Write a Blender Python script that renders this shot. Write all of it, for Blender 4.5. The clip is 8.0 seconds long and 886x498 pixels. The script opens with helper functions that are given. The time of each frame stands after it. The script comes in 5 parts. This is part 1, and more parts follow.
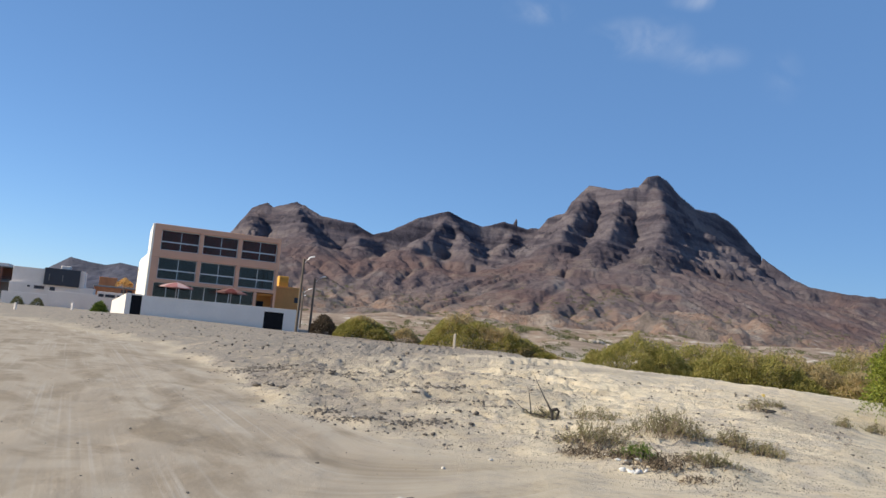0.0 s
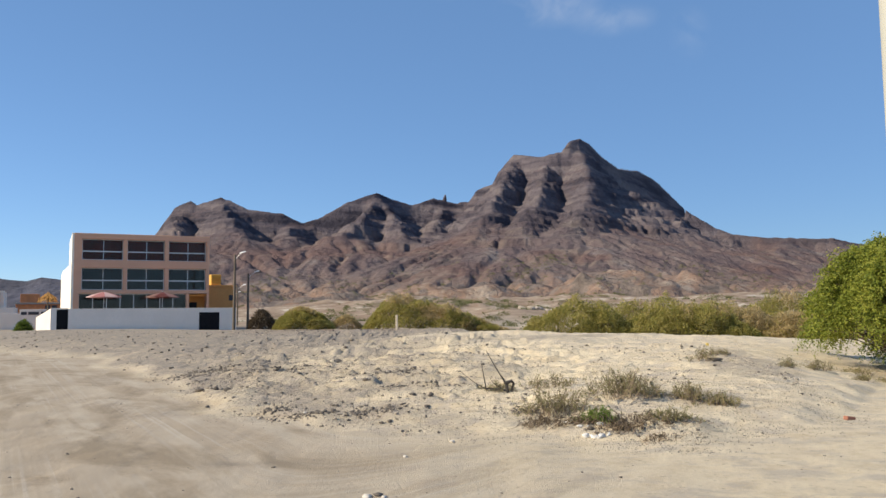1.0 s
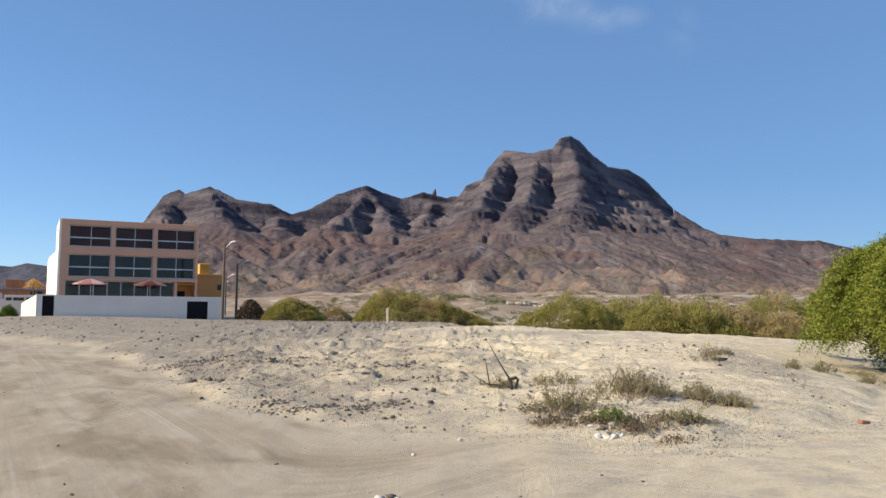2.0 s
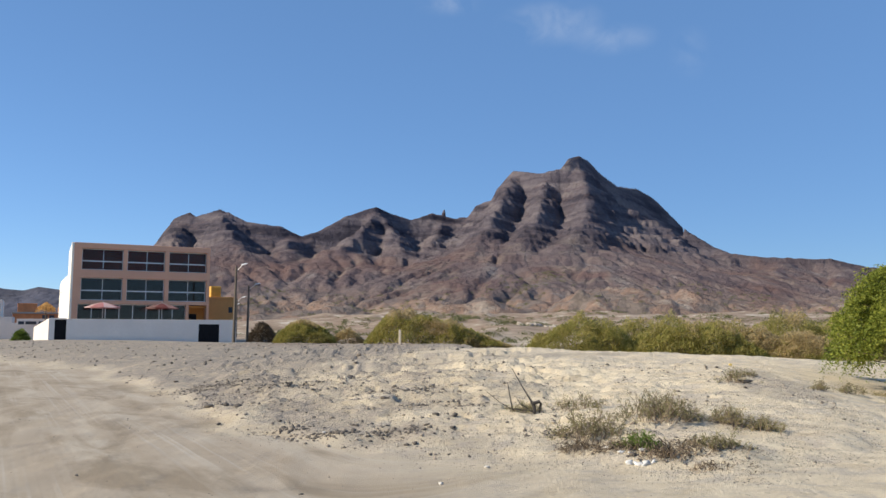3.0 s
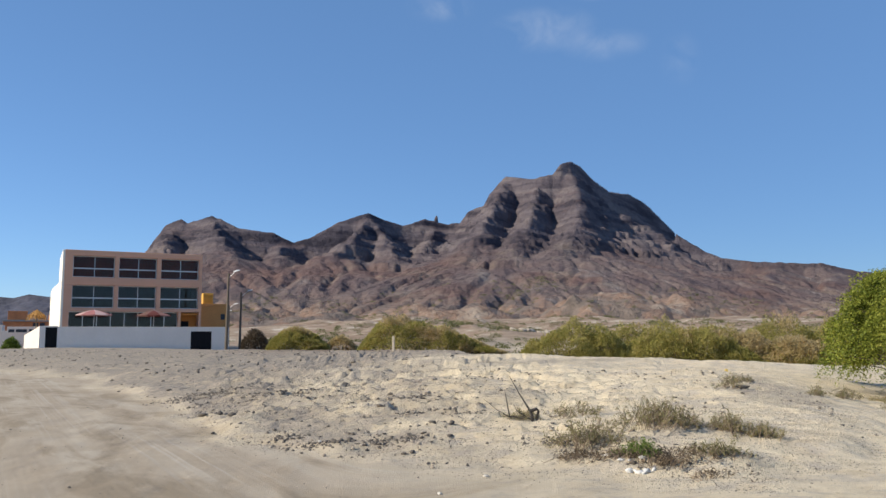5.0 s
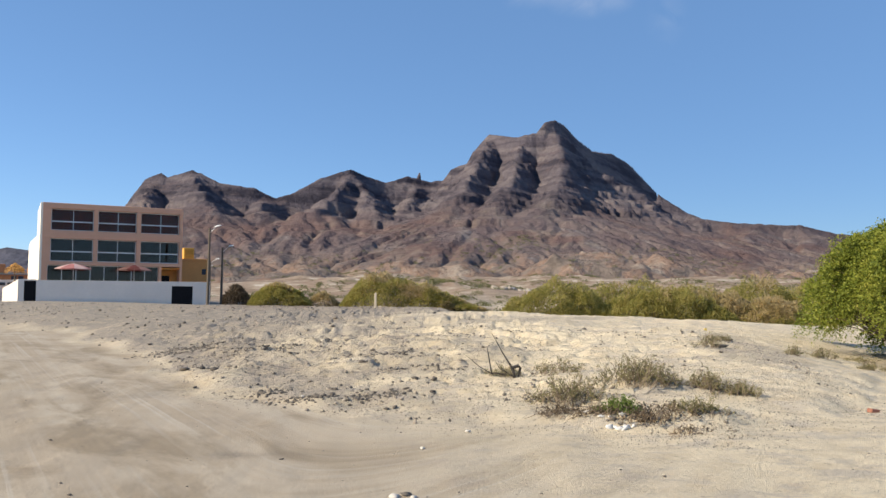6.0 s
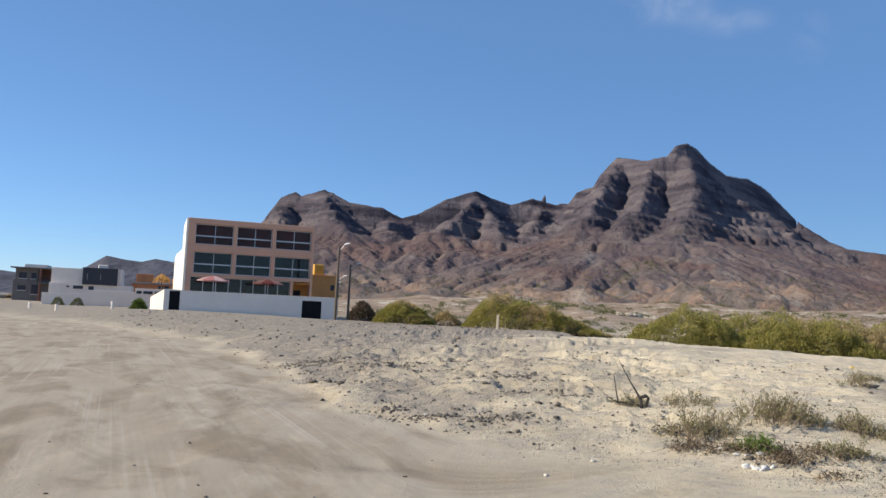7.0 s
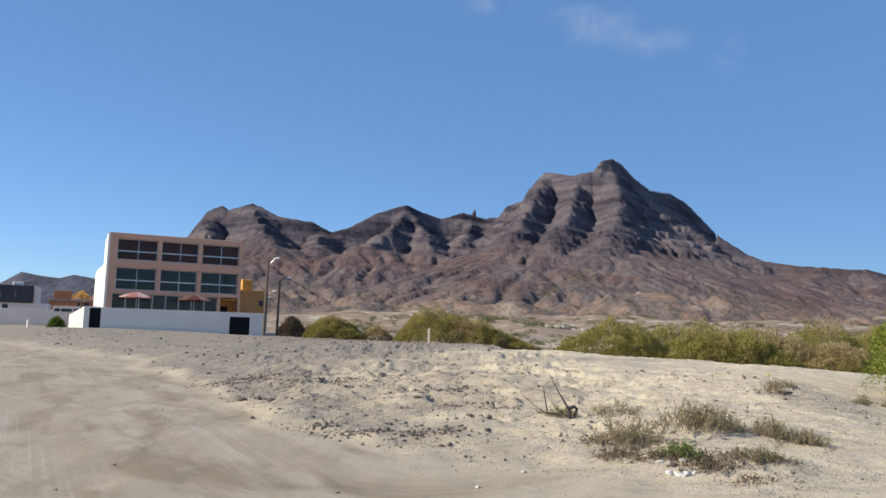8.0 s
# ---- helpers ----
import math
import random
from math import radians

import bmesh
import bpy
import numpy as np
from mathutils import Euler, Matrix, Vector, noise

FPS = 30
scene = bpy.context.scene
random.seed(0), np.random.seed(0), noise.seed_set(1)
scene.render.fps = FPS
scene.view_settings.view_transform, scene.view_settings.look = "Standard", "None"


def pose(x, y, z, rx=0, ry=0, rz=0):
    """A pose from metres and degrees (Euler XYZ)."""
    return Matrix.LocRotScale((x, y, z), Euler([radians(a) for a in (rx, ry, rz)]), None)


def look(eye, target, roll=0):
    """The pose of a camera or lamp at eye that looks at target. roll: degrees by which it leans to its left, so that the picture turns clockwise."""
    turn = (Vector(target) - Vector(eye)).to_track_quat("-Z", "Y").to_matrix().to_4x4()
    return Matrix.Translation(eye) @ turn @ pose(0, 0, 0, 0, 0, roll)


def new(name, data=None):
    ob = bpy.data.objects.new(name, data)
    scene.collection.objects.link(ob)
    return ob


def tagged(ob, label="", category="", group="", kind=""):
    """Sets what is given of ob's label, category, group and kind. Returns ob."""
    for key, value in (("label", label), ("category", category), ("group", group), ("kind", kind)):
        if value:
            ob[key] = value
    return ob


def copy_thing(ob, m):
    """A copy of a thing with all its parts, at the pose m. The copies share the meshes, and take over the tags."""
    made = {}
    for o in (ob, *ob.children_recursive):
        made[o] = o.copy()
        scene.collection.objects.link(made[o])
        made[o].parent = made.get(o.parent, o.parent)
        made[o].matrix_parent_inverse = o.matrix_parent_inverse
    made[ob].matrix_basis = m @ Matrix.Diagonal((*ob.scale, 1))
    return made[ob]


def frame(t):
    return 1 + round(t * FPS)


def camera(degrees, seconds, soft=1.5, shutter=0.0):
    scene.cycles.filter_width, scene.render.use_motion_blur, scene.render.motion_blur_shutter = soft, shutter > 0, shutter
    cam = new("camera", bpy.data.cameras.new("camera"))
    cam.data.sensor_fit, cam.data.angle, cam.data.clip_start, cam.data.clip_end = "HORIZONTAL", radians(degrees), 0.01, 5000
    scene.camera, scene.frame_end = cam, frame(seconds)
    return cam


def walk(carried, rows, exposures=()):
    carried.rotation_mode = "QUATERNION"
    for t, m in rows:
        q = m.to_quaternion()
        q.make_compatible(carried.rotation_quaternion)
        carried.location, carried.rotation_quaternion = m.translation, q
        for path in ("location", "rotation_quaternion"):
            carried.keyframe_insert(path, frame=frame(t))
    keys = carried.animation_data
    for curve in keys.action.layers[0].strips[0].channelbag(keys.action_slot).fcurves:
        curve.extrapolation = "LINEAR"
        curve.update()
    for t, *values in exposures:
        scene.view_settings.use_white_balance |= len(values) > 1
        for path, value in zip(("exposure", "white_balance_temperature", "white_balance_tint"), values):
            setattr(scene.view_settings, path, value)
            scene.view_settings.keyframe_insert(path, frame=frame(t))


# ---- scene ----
cam = camera(58.5, 8.0)

PATH = [
    (0, (0.934, -1.141, 1.736), (0.747, 0.839, 1.948), 5.3),
    (0.5, (0.883, -0.89, 1.798), (0.81, 1.095, 2.028), 1.5),
    (1, (0.792, -0.744, 1.771), (0.776, 1.249, 1.937), -0.7),
    (1.2, (0.711, -0.657, 1.748), (0.719, 1.338, 1.89), -1.1),
    (2.3, (0.4, -0.211, 1.772), (0.411, 1.782, 1.938), 0.7),
    (2.5, (0.343, -0.156, 1.788), (0.342, 1.836, 1.971), 0.1),
    (3, (0.277, -0.111, 1.79), (0.266, 1.879, 1.994), 0.1),
    (3.5, (0.232, -0.068, 1.797), (0.22, 1.921, 2.011), 0.5),
    (4, (0.213, -0.084, 1.803), (0.128, 1.899, 2.048), 0.0),
    (4.2, (0.199, -0.091, 1.809), (0.092, 1.89, 2.063), -0.1),
    (5.5, (0.216, 0.036, 1.814), (0.283, 2.028, 1.976), -0.1),
    (6, (0.18, 0.047, 1.805), (0.233, 2.043, 1.917), 0.4),
    (6.5, (0.132, 0.096, 1.794), (0.034, 2.091, 1.905), 1.6),
    (7, (0.114, 0.107, 1.8), (-0.144, 2.083, 1.959), 2.6),
    (7.5, (0.116, -0.01, 1.809), (-0.095, 1.968, 2.022), 1.8),
    (8, (0.11, 0.007, 1.806), (0.025, 1.995, 2.007), 1.9),
]
walk(cam, [(t, look(e, g, r)) for t, e, g, r in PATH],
     exposures=((0, 0.33, 6378, 9), (0.5, 0.38, 6500, 9), (1, 0.43, 6770, 9), (2.5, 0.43, 6527, 9), (3, 0.38, 6419, 9), (3.5, 0.38, 6324, 9), (4, 0.30, 6230, 9),
                (5.5, 0.40, 6581, 9), (6, 0.50, 6716, 9), (6.5, 0.35, 6635, 9), (7, 0.33, 6338, 9), (7.5, 0.28, 6203, 9), (8, 0.33, 6270, 9)))

# ---- world, sun, exposure ----
SUN_TO = Vector((-0.79, -0.32, 0.53)).normalized()
world = bpy.data.worlds.new("world")
scene.world = world
world.use_nodes = True
wn, wl = world.node_tree.nodes, world.node_tree.links
wbg = wn["Background"]
sky = wn.new("ShaderNodeTexSky")
sky.sky_type, sky.sun_disc = "NISHITA", False
sky.sun_elevation = math.asin(SUN_TO.z)
sky.sun_rotation = -math.atan2(SUN_TO.x, SUN_TO.y)
sky.altitude = 1200
sky.air_density, sky.dust_density, sky.ozone_density = 1.0, 0.0, 4.5
wbg.inputs["Strength"].default_value = 0.103
# faint wisps of high cloud
tc = wn.new("ShaderNodeTexCoord")


def wisp(direction, spread, amount):
    d = wn.new("ShaderNodeVectorMath")
    d.operation = "SUBTRACT"
    d.inputs[1].default_value = Vector(direction).normalized()
    wl.new(tc.outputs["Generated"], d.inputs[0])
    s = wn.new("ShaderNodeVectorMath")
    s.operation = "MULTIPLY"
    s.inputs[1].default_value = (1 / spread[0], 1 / spread[0], 1 / spread[1])
    wl.new(d.outputs[0], s.inputs[0])
    ln = wn.new("ShaderNodeVectorMath")
    ln.operation = "LENGTH"
    wl.new(s.outputs[0], ln.inputs[0])
    r = wn.new("ShaderNodeMapRange")
    r.interpolation_type = "SMOOTHSTEP"
    r.inputs["From Min"].default_value, r.inputs["From Max"].default_value = 1.0, 0.0
    r.inputs["To Min"].default_value, r.inputs["To Max"].default_value = 0.0, amount
    wl.new(ln.outputs["Value"], r.inputs["Value"])
    return r.outputs["Result"]


wnoise = wn.new("ShaderNodeTexNoise")
wnoise.inputs["Scale"].default_value, wnoise.inputs["Detail"].default_value = 20.0, 8.0
wnoise.inputs["Distortion"].default_value = 0.6
wl.new(tc.outputs["Generated"], wnoise.inputs["Vector"])
wr = wn.new("ShaderNodeMapRange")
wr.inputs["From Min"].default_value, wr.inputs["From Max"].default_value = 0.36, 0.74
wl.new(wnoise.outputs["Fac"], wr.inputs["Value"])
total = None
for direction, spread, amount in (((0.125, 0.925, 0.370), (0.075, 0.03), 0.5), ((0.20, 0.92, 0.348), (0.06, 0.022), 0.4),
                                  ((0.0, 0.921, 0.395), (0.05, 0.02), 0.45), ((0.285, 0.905, 0.325), (0.03, 0.04), 0.15),
                                  ((0.19, 0.90, 0.41), (0.05, 0.015), 0.4)):
    w = wisp(direction, spread, amount)
    if total is None:
        total = w
    else:
        a = wn.new("ShaderNodeMath")
        a.operation = "ADD"
        wl.new(total, a.inputs[0]), wl.new(w, a.inputs[1])
        total = a.outputs[0]
m = wn.new("ShaderNodeMath")
m.operation, m.use_clamp = "MULTIPLY", True
wl.new(total, m.inputs[0]), wl.new(wr.outputs["Result"], m.inputs[1])
mixw = wn.new("ShaderNodeMix")
mixw.data_type = "RGBA"
wl.new(m.outputs[0], mixw.inputs["Factor"])
tint = wn.new("ShaderNodeMix")
tint.data_type, tint.blend_type = "RGBA", "MULTIPLY"
tint.inputs["Factor"].default_value = 1.0
tint.inputs[7].default_value = (0.92, 1.0, 1.08, 1)
wl.new(sky.outputs["Color"], tint.inputs[6])
even = wn.new("ShaderNodeMix")
even.data_type = "RGBA"
even.inputs["Factor"].default_value = 0.5
even.inputs[7].default_value = (1.22, 2.5, 4.9, 1)
wl.new(tint.outputs[2], even.inputs[6])
wl.new(even.outputs[2], mixw.inputs[6])
mixw.inputs[7].default_value = (5.2, 5.6, 6.4, 1)
wl.new(mixw.outputs[2], wbg.inputs["Color"])

sun = new("sun", bpy.data.lights.new("sun", "SUN"))
sun.data.energy, sun.data.angle, sun.data.color = 5.0, radians(0.5), (1.0, 0.90, 0.75)
sun.matrix_world = look(SUN_TO * 100, (0, 0, 0))

# ---- materials ----


def nodes_of(name, rough):
    mt = bpy.data.materials.new(name)
    mt.use_nodes = True
    nt = mt.node_tree
    b = nt.nodes["Principled BSDF"]
    b.inputs["Roughness"].default_value = rough
    return mt, nt, b


def noise_node(nt, vec, scale, detail=4.0, rough=0.55, dist=0.0):
    n = nt.nodes.new("ShaderNodeTexNoise")
    n.inputs["Scale"].default_value, n.inputs["Detail"].default_value = scale, detail
    n.inputs["Roughness"].default_value, n.inputs["Distortion"].default_value = rough, dist
    nt.links.new(vec, n.inputs["Vector"])
    return n.outputs["Fac"]


def ramp(nt, fac, stops):
    r = nt.nodes.new("ShaderNodeValToRGB")
    els = r.color_ramp.elements
    while len(els) < len(stops):
        els.new(0.5)
    for e, (p, c) in zip(els, stops):
        e.position, e.color = p, (*c, 1)
    nt.links.new(fac, r.inputs["Fac"])
    return r.outputs["Color"]


def mixc(nt, fac, a, b, mode="MIX"):
    n = nt.nodes.new("ShaderNodeMix")
    n.data_type, n.blend_type = "RGBA", mode
    for sock, v in ((n.inputs["Factor"], fac), (n.inputs[6], a), (n.inputs[7], b)):
        if hasattr(v, "is_output"):
            nt.links.new(v, sock)
        elif isinstance(v, tuple):
            sock.default_value = (*v, 1)
        else:
            sock.default_value = v
    return n.outputs[2]


def maths(nt, op, a, b=0.0, clamp=False):
    n = nt.nodes.new("ShaderNodeMath")
    n.operation, n.use_clamp = op, clamp
    for sock, v in zip(n.inputs, (a, b)):
        if hasattr(v, "is_output"):
            nt.links.new(v, sock)
        else:
            sock.default_value = v
    return n.outputs[0]


def remap(nt, v, a, b, c=0.0, d=1.0):
    n = nt.nodes.new("ShaderNodeMapRange")
    for k, w in zip(("From Min", "From Max", "To Min", "To Max"), (a, b, c, d)):
        n.inputs[k].default_value = w
    nt.links.new(v, n.inputs["Value"])
    return n.outputs["Result"]


def bump(nt, b, height, strength, distance):
    n = nt.nodes.new("ShaderNodeBump")
    n.inputs["Strength"].default_value, n.inputs["Distance"].default_value = strength, distance
    nt.links.new(height, n.inputs["Height"])
    nt.links.new(n.outputs["Normal"], b.inputs["Normal"])


def where(nt):
    return nt.nodes.new("ShaderNodeNewGeometry").outputs["Position"]


def scaled(nt, vec, s):
    n = nt.nodes.new("ShaderNodeVectorMath")
    n.operation = "MULTIPLY"
    n.inputs[1].default_value = s
    nt.links.new(vec, n.inputs[0])
    return n.outputs[0]


def surface(name, col, rough=0.8, var=0.15, coarse=0.8, fine=12.0, relief=0.3, dist=0.01, metal=0.0, spec=None):
    """A plain worn surface: colour mottled at two scales, with fine relief."""
    mt, nt, b = nodes_of(name, rough)
    p = where(nt)
    a, c = noise_node(nt, p, coarse, 5), noise_node(nt, p, fine, 4)
    lo = tuple(v * (1 - var) for v in col)
    hi = tuple(min(1.0, v * (1 + var)) for v in col)
    c1 = ramp(nt, a, [(0.3, lo), (0.7, hi)])
    c2 = mixc(nt, remap(nt, c, 0.35, 0.7, 0.0, 0.5), c1, tuple(v * (1 - 1.4 * var) for v in col))
    nt.links.new(c2, b.inputs["Base Color"])
    b.inputs["Metallic"].default_value = metal
    if spec is not None:
        b.inputs["Specular IOR Level"].default_value = spec
    bump(nt, b, c, relief, dist)
    return mt


def leaf_material(name, stops, trans=0.25):
    """Leaves: colour varies from leaf clump to leaf clump and over the crown."""
    mt, nt, b = nodes_of(name, 0.6)
    g = nt.nodes.new("ShaderNodeNewGeometry")
    n = noise_node(nt, g.outputs["Position"], 1.1, 3)
    f = maths(nt, "ADD", maths(nt, "MULTIPLY", g.outputs["Random Per Island"], 0.34), maths(nt, "MULTIPLY", n, 0.72))
    col = ramp(nt, f, stops)
    nt.links.new(col, b.inputs["Base Color"])
    b.inputs["Specular IOR Level"].default_value = 0.25
    t = nt.nodes.new("ShaderNodeBsdfTranslucent")
    nt.links.new(col, t.inputs["Color"])
    mx = nt.nodes.new("ShaderNodeMixShader")
    mx.inputs[0].default_value = trans
    out = nt.nodes["Material Output"]
    nt.links.new(b.outputs[0], mx.inputs[1]), nt.links.new(t.outputs[0], mx.inputs[2])
    nt.links.new(mx.outputs[0], out.inputs["Surface"])
    return mt


# sand, gravel and the driven track: soil kinds blend by the 'soil' attribute (r track, g gravel, b dry scrub soil)
M_GROUND, nt, b = nodes_of("sandy_ground", 0.95)
b.inputs["Specular IOR Level"].default_value = 0.15
p = where(nt)
att = nt.nodes.new("ShaderNodeAttribute")
att.attribute_name = "soil"
sep = nt.nodes.new("ShaderNodeSeparateColor")
nt.links.new(att.outputs["Color"], sep.inputs[0])
n_big, n_mid, n_fine = noise_node(nt, p, 0.35, 5), noise_node(nt, p, 2.2, 8, 0.72), noise_node(nt, p, 22.0, 5, 0.75)
n_grit = noise_node(nt, p, 95.0, 3, 0.7)
sand = ramp(nt, n_mid, [(0.3, (0.525, 0.420, 0.279)), (0.50, (0.667, 0.560, 0.391)), (0.75, (0.737, 0.635, 0.456))])
sand = mixc(nt, remap(nt, noise_node(nt, scaled(nt, p, (0.7, 1.2, 1.0)), 1.5, 9, 0.75, 0.3), 0.50, 0.59, 0, 0.7), sand, (0.45, 0.39, 0.32))
sand = mixc(nt, remap(nt, n_fine, 0.5, 0.68, 0, 0.25), sand, (0.27, 0.235, 0.19))
sand = mixc(nt, remap(nt, noise_node(nt, p, 8.0, 6, 0.7), 0.60, 0.66, 0, 0.6), sand, (0.17, 0.15, 0.13))
lane = nt.nodes.new("ShaderNodeAttribute")
lane.attribute_name = "lane"
streak = noise_node(nt, scaled(nt, lane.outputs["Vector"], (1.3, 0.12, 0.0)), 1.0, 7, 0.6, 0.2)
rut = noise_node(nt, scaled(nt, lane.outputs["Vector"], (11.0, 0.06, 0.0)), 1.0, 5, 0.6, 0.1)
patch = noise_node(nt, p, 0.55, 4, 0.6)
track = ramp(nt, streak, [(0.30, (0.336, 0.273, 0.198)), (0.47, (0.374, 0.309, 0.229)), (0.58, (0.404, 0.342, 0.260)), (0.74, (0.457, 0.394, 0.309))])
stain = noise_node(nt, scaled(nt, lane.outputs["Vector"], (0.8, 0.30, 0.0)), 1.0, 6, 0.62, 0.8)
track = mixc(nt, remap(nt, patch, 0.50, 0.68, 0, 0.5), track, (0.296, 0.237, 0.163))
track = mixc(nt, remap(nt, stain, 0.48, 0.62, 0, 0.85), track, (0.244, 0.192, 0.130))
tyre = noise_node(nt, scaled(nt, lane.outputs["Vector"], (13.0, 0.05, 0.0)), 1.0, 3, 0.5, 0.1)
worn = remap(nt, noise_node(nt, scaled(nt, lane.outputs["Vector"], (0.7, 0.12, 0.0)), 1.0, 3), 0.46, 0.60)
track = mixc(nt, maths(nt, "MULTIPLY", remap(nt, tyre, 0.52, 0.62, 0, 0.4), worn), track, (0.474, 0.429, 0.363))
track = mixc(nt, maths(nt, "MULTIPLY", remap(nt, rut, 0.52, 0.66, 0, 0.4), worn), track, (0.281, 0.229, 0.170))
damp = maths(nt, "MULTIPLY", maths(nt, "SUBTRACT", 1.0, att.outputs["Alpha"]), remap(nt, n_mid, 0.35, 0.6, 0.35, 1.0))
track = mixc(nt, damp, track, (0.15, 0.125, 0.10))
track = mixc(nt, remap(nt, n_grit, 0.56, 0.72, 0, 0.18), track, (0.30, 0.26, 0.21))
grav = ramp(nt, n_mid, [(0.3, (0.15, 0.132, 0.113)), (0.48, (0.215, 0.188, 0.16)), (0.64, (0.37, 0.31, 0.24))])
grav = mixc(nt, remap(nt, n_fine, 0.5, 0.64, 0, 0.5), grav, (0.17, 0.155, 0.145))
n_far = noise_node(nt, p, 0.07, 9, 0.72)
scrub = ramp(nt, n_far, [(0.36, (0.17, 0.145, 0.08)), (0.44, (0.24, 0.165, 0.115)), (0.55, (0.32, 0.25, 0.18)), (0.62, (0.48, 0.41, 0.325)), (0.70, (0.62, 0.56, 0.47))])
col = mixc(nt, sep.outputs["Red"], sand, track)
col = mixc(nt, maths(nt, "MULTIPLY", sep.outputs["Green"], remap(nt, n_mid, 0.36, 0.54, 0.4, 1.0), True), col, grav)
col = mixc(nt, sep.outputs["Blue"], col, scrub)
nt.links.new(col, b.inputs["Base Color"])
hsum0 = maths(nt, "ADD", maths(nt, "MULTIPLY", n_mid, 1.2), maths(nt, "ADD", maths(nt, "MULTIPLY", n_fine, 0.9), maths(nt, "MULTIPLY", n_grit, 0.3)))
rough_by = remap(nt, sep.outputs["Red"], 0.0, 1.0, 1.0, 0.22)
hsum = maths(nt, "ADD", maths(nt, "MULTIPLY", hsum0, rough_by), maths(nt, "MULTIPLY", maths(nt, "MULTIPLY", rut, sep.outputs["Red"]), 0.12))
bump(nt, b, hsum, 0.7, 0.06)

# bare volcanic rock: banded cliffs above, scree and tan slopes below
M_MOUNTAIN, nt, b = nodes_of("volcanic_rock", 0.95)
b.inputs["Specular IOR Level"].default_value = 0.1
g = nt.nodes.new("ShaderNodeNewGeometry")
p = g.outputs["Position"]
xyz = nt.nodes.new("ShaderNodeSeparateXYZ")
nt.links.new(p, xyz.inputs[0])
n1, n2, n3 = noise_node(nt, p, 0.006, 5), noise_node(nt, p, 0.03, 6, 0.65), noise_node(nt, p, 0.13, 5, 0.7)
dip = nt.nodes.new("ShaderNodeVectorMath")
dip.operation = "DOT_PRODUCT"
dip.inputs[1].default_value = (0.05, 0.0, 1.0)
nt.links.new(p, dip.inputs[0])
level = maths(nt, "ADD", dip.outputs["Value"], maths(nt, "MULTIPLY", maths(nt, "SUBTRACT", n2, 0.5), 16.0))
lay = nt.nodes.new("ShaderNodeCombineXYZ")
nt.links.new(maths(nt, "MULTIPLY", xyz.outputs["X"], 0.004), lay.inputs[0])
nt.links.new(maths(nt, "MULTIPLY", xyz.outputs["Y"], 0.004), lay.inputs[1])
nt.links.new(maths(nt, "MULTIPLY", level, 0.062), lay.inputs[2])
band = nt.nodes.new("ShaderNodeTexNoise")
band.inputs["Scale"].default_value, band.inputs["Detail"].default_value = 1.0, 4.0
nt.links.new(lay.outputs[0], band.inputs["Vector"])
# Cliff and scree tones lean violet-blue: distance haze is put into the colour.
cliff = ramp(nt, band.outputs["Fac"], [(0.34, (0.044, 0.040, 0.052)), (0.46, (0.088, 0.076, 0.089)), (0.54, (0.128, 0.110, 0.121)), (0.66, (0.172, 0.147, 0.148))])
gully = noise_node(nt, scaled(nt, p, (0.03, 0.008, 0.012)), 1.0, 6, 0.6, 0.4)
scree = ramp(nt, gully, [(0.28, (0.084, 0.066, 0.071)), (0.45, (0.126, 0.095, 0.095)), (0.58, (0.160, 0.126, 0.120)), (0.70, (0.230, 0.197, 0.180))])
scree = mixc(nt, remap(nt, n1, 0.5, 0.62, 0, 0.7), scree, (0.145, 0.088, 0.075))
scree = mixc(nt, remap(nt, noise_node(nt, p, 0.012, 6, 0.65, 0.5), 0.54, 0.66, 0, 0.6), scree, (0.235, 0.19, 0.155))
foot = ramp(nt, n2, [(0.3, (0.128, 0.104, 0.088)), (0.44, (0.192, 0.156, 0.134)), (0.52, (0.248, 0.164, 0.122)), (0.60, (0.288, 0.228, 0.181)), (0.72, (0.368, 0.320, 0.273))])
zz = maths(nt, "ADD", xyz.outputs["Z"], maths(nt, "MULTIPLY", maths(nt, "SUBTRACT", n2, 0.5), 110.0))
nz = nt.nodes.new("ShaderNodeSeparateXYZ")
nt.links.new(g.outputs["True Normal"], nz.inputs[0])
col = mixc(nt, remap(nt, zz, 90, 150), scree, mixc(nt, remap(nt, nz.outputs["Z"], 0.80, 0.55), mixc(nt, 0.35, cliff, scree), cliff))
zf = maths(nt, "ADD", xyz.outputs["Z"], maths(nt, "MULTIPLY", maths(nt, "SUBTRACT", n1, 0.5), 70.0))
low = maths(nt, "MAXIMUM", remap(nt, zf, 52, 16), remap(nt, maths(nt, "ADD", xyz.outputs["Y"], maths(nt, "MULTIPLY", n1, 160.0)), 860, 790))
col = mixc(nt, low, col, foot)
col = mixc(nt, remap(nt, n3, 0.45, 0.7, 0, 0.55), col, mixc(nt, 1.0, col, (0.5, 0.48, 0.46), "MULTIPLY"))
nt.links.new(col, b.inputs["Base Color"])
bump(nt, b, maths(nt, "ADD", maths(nt, "MULTIPLY", n3, 1.0), band.outputs["Fac"]), 0.8, 7.0)

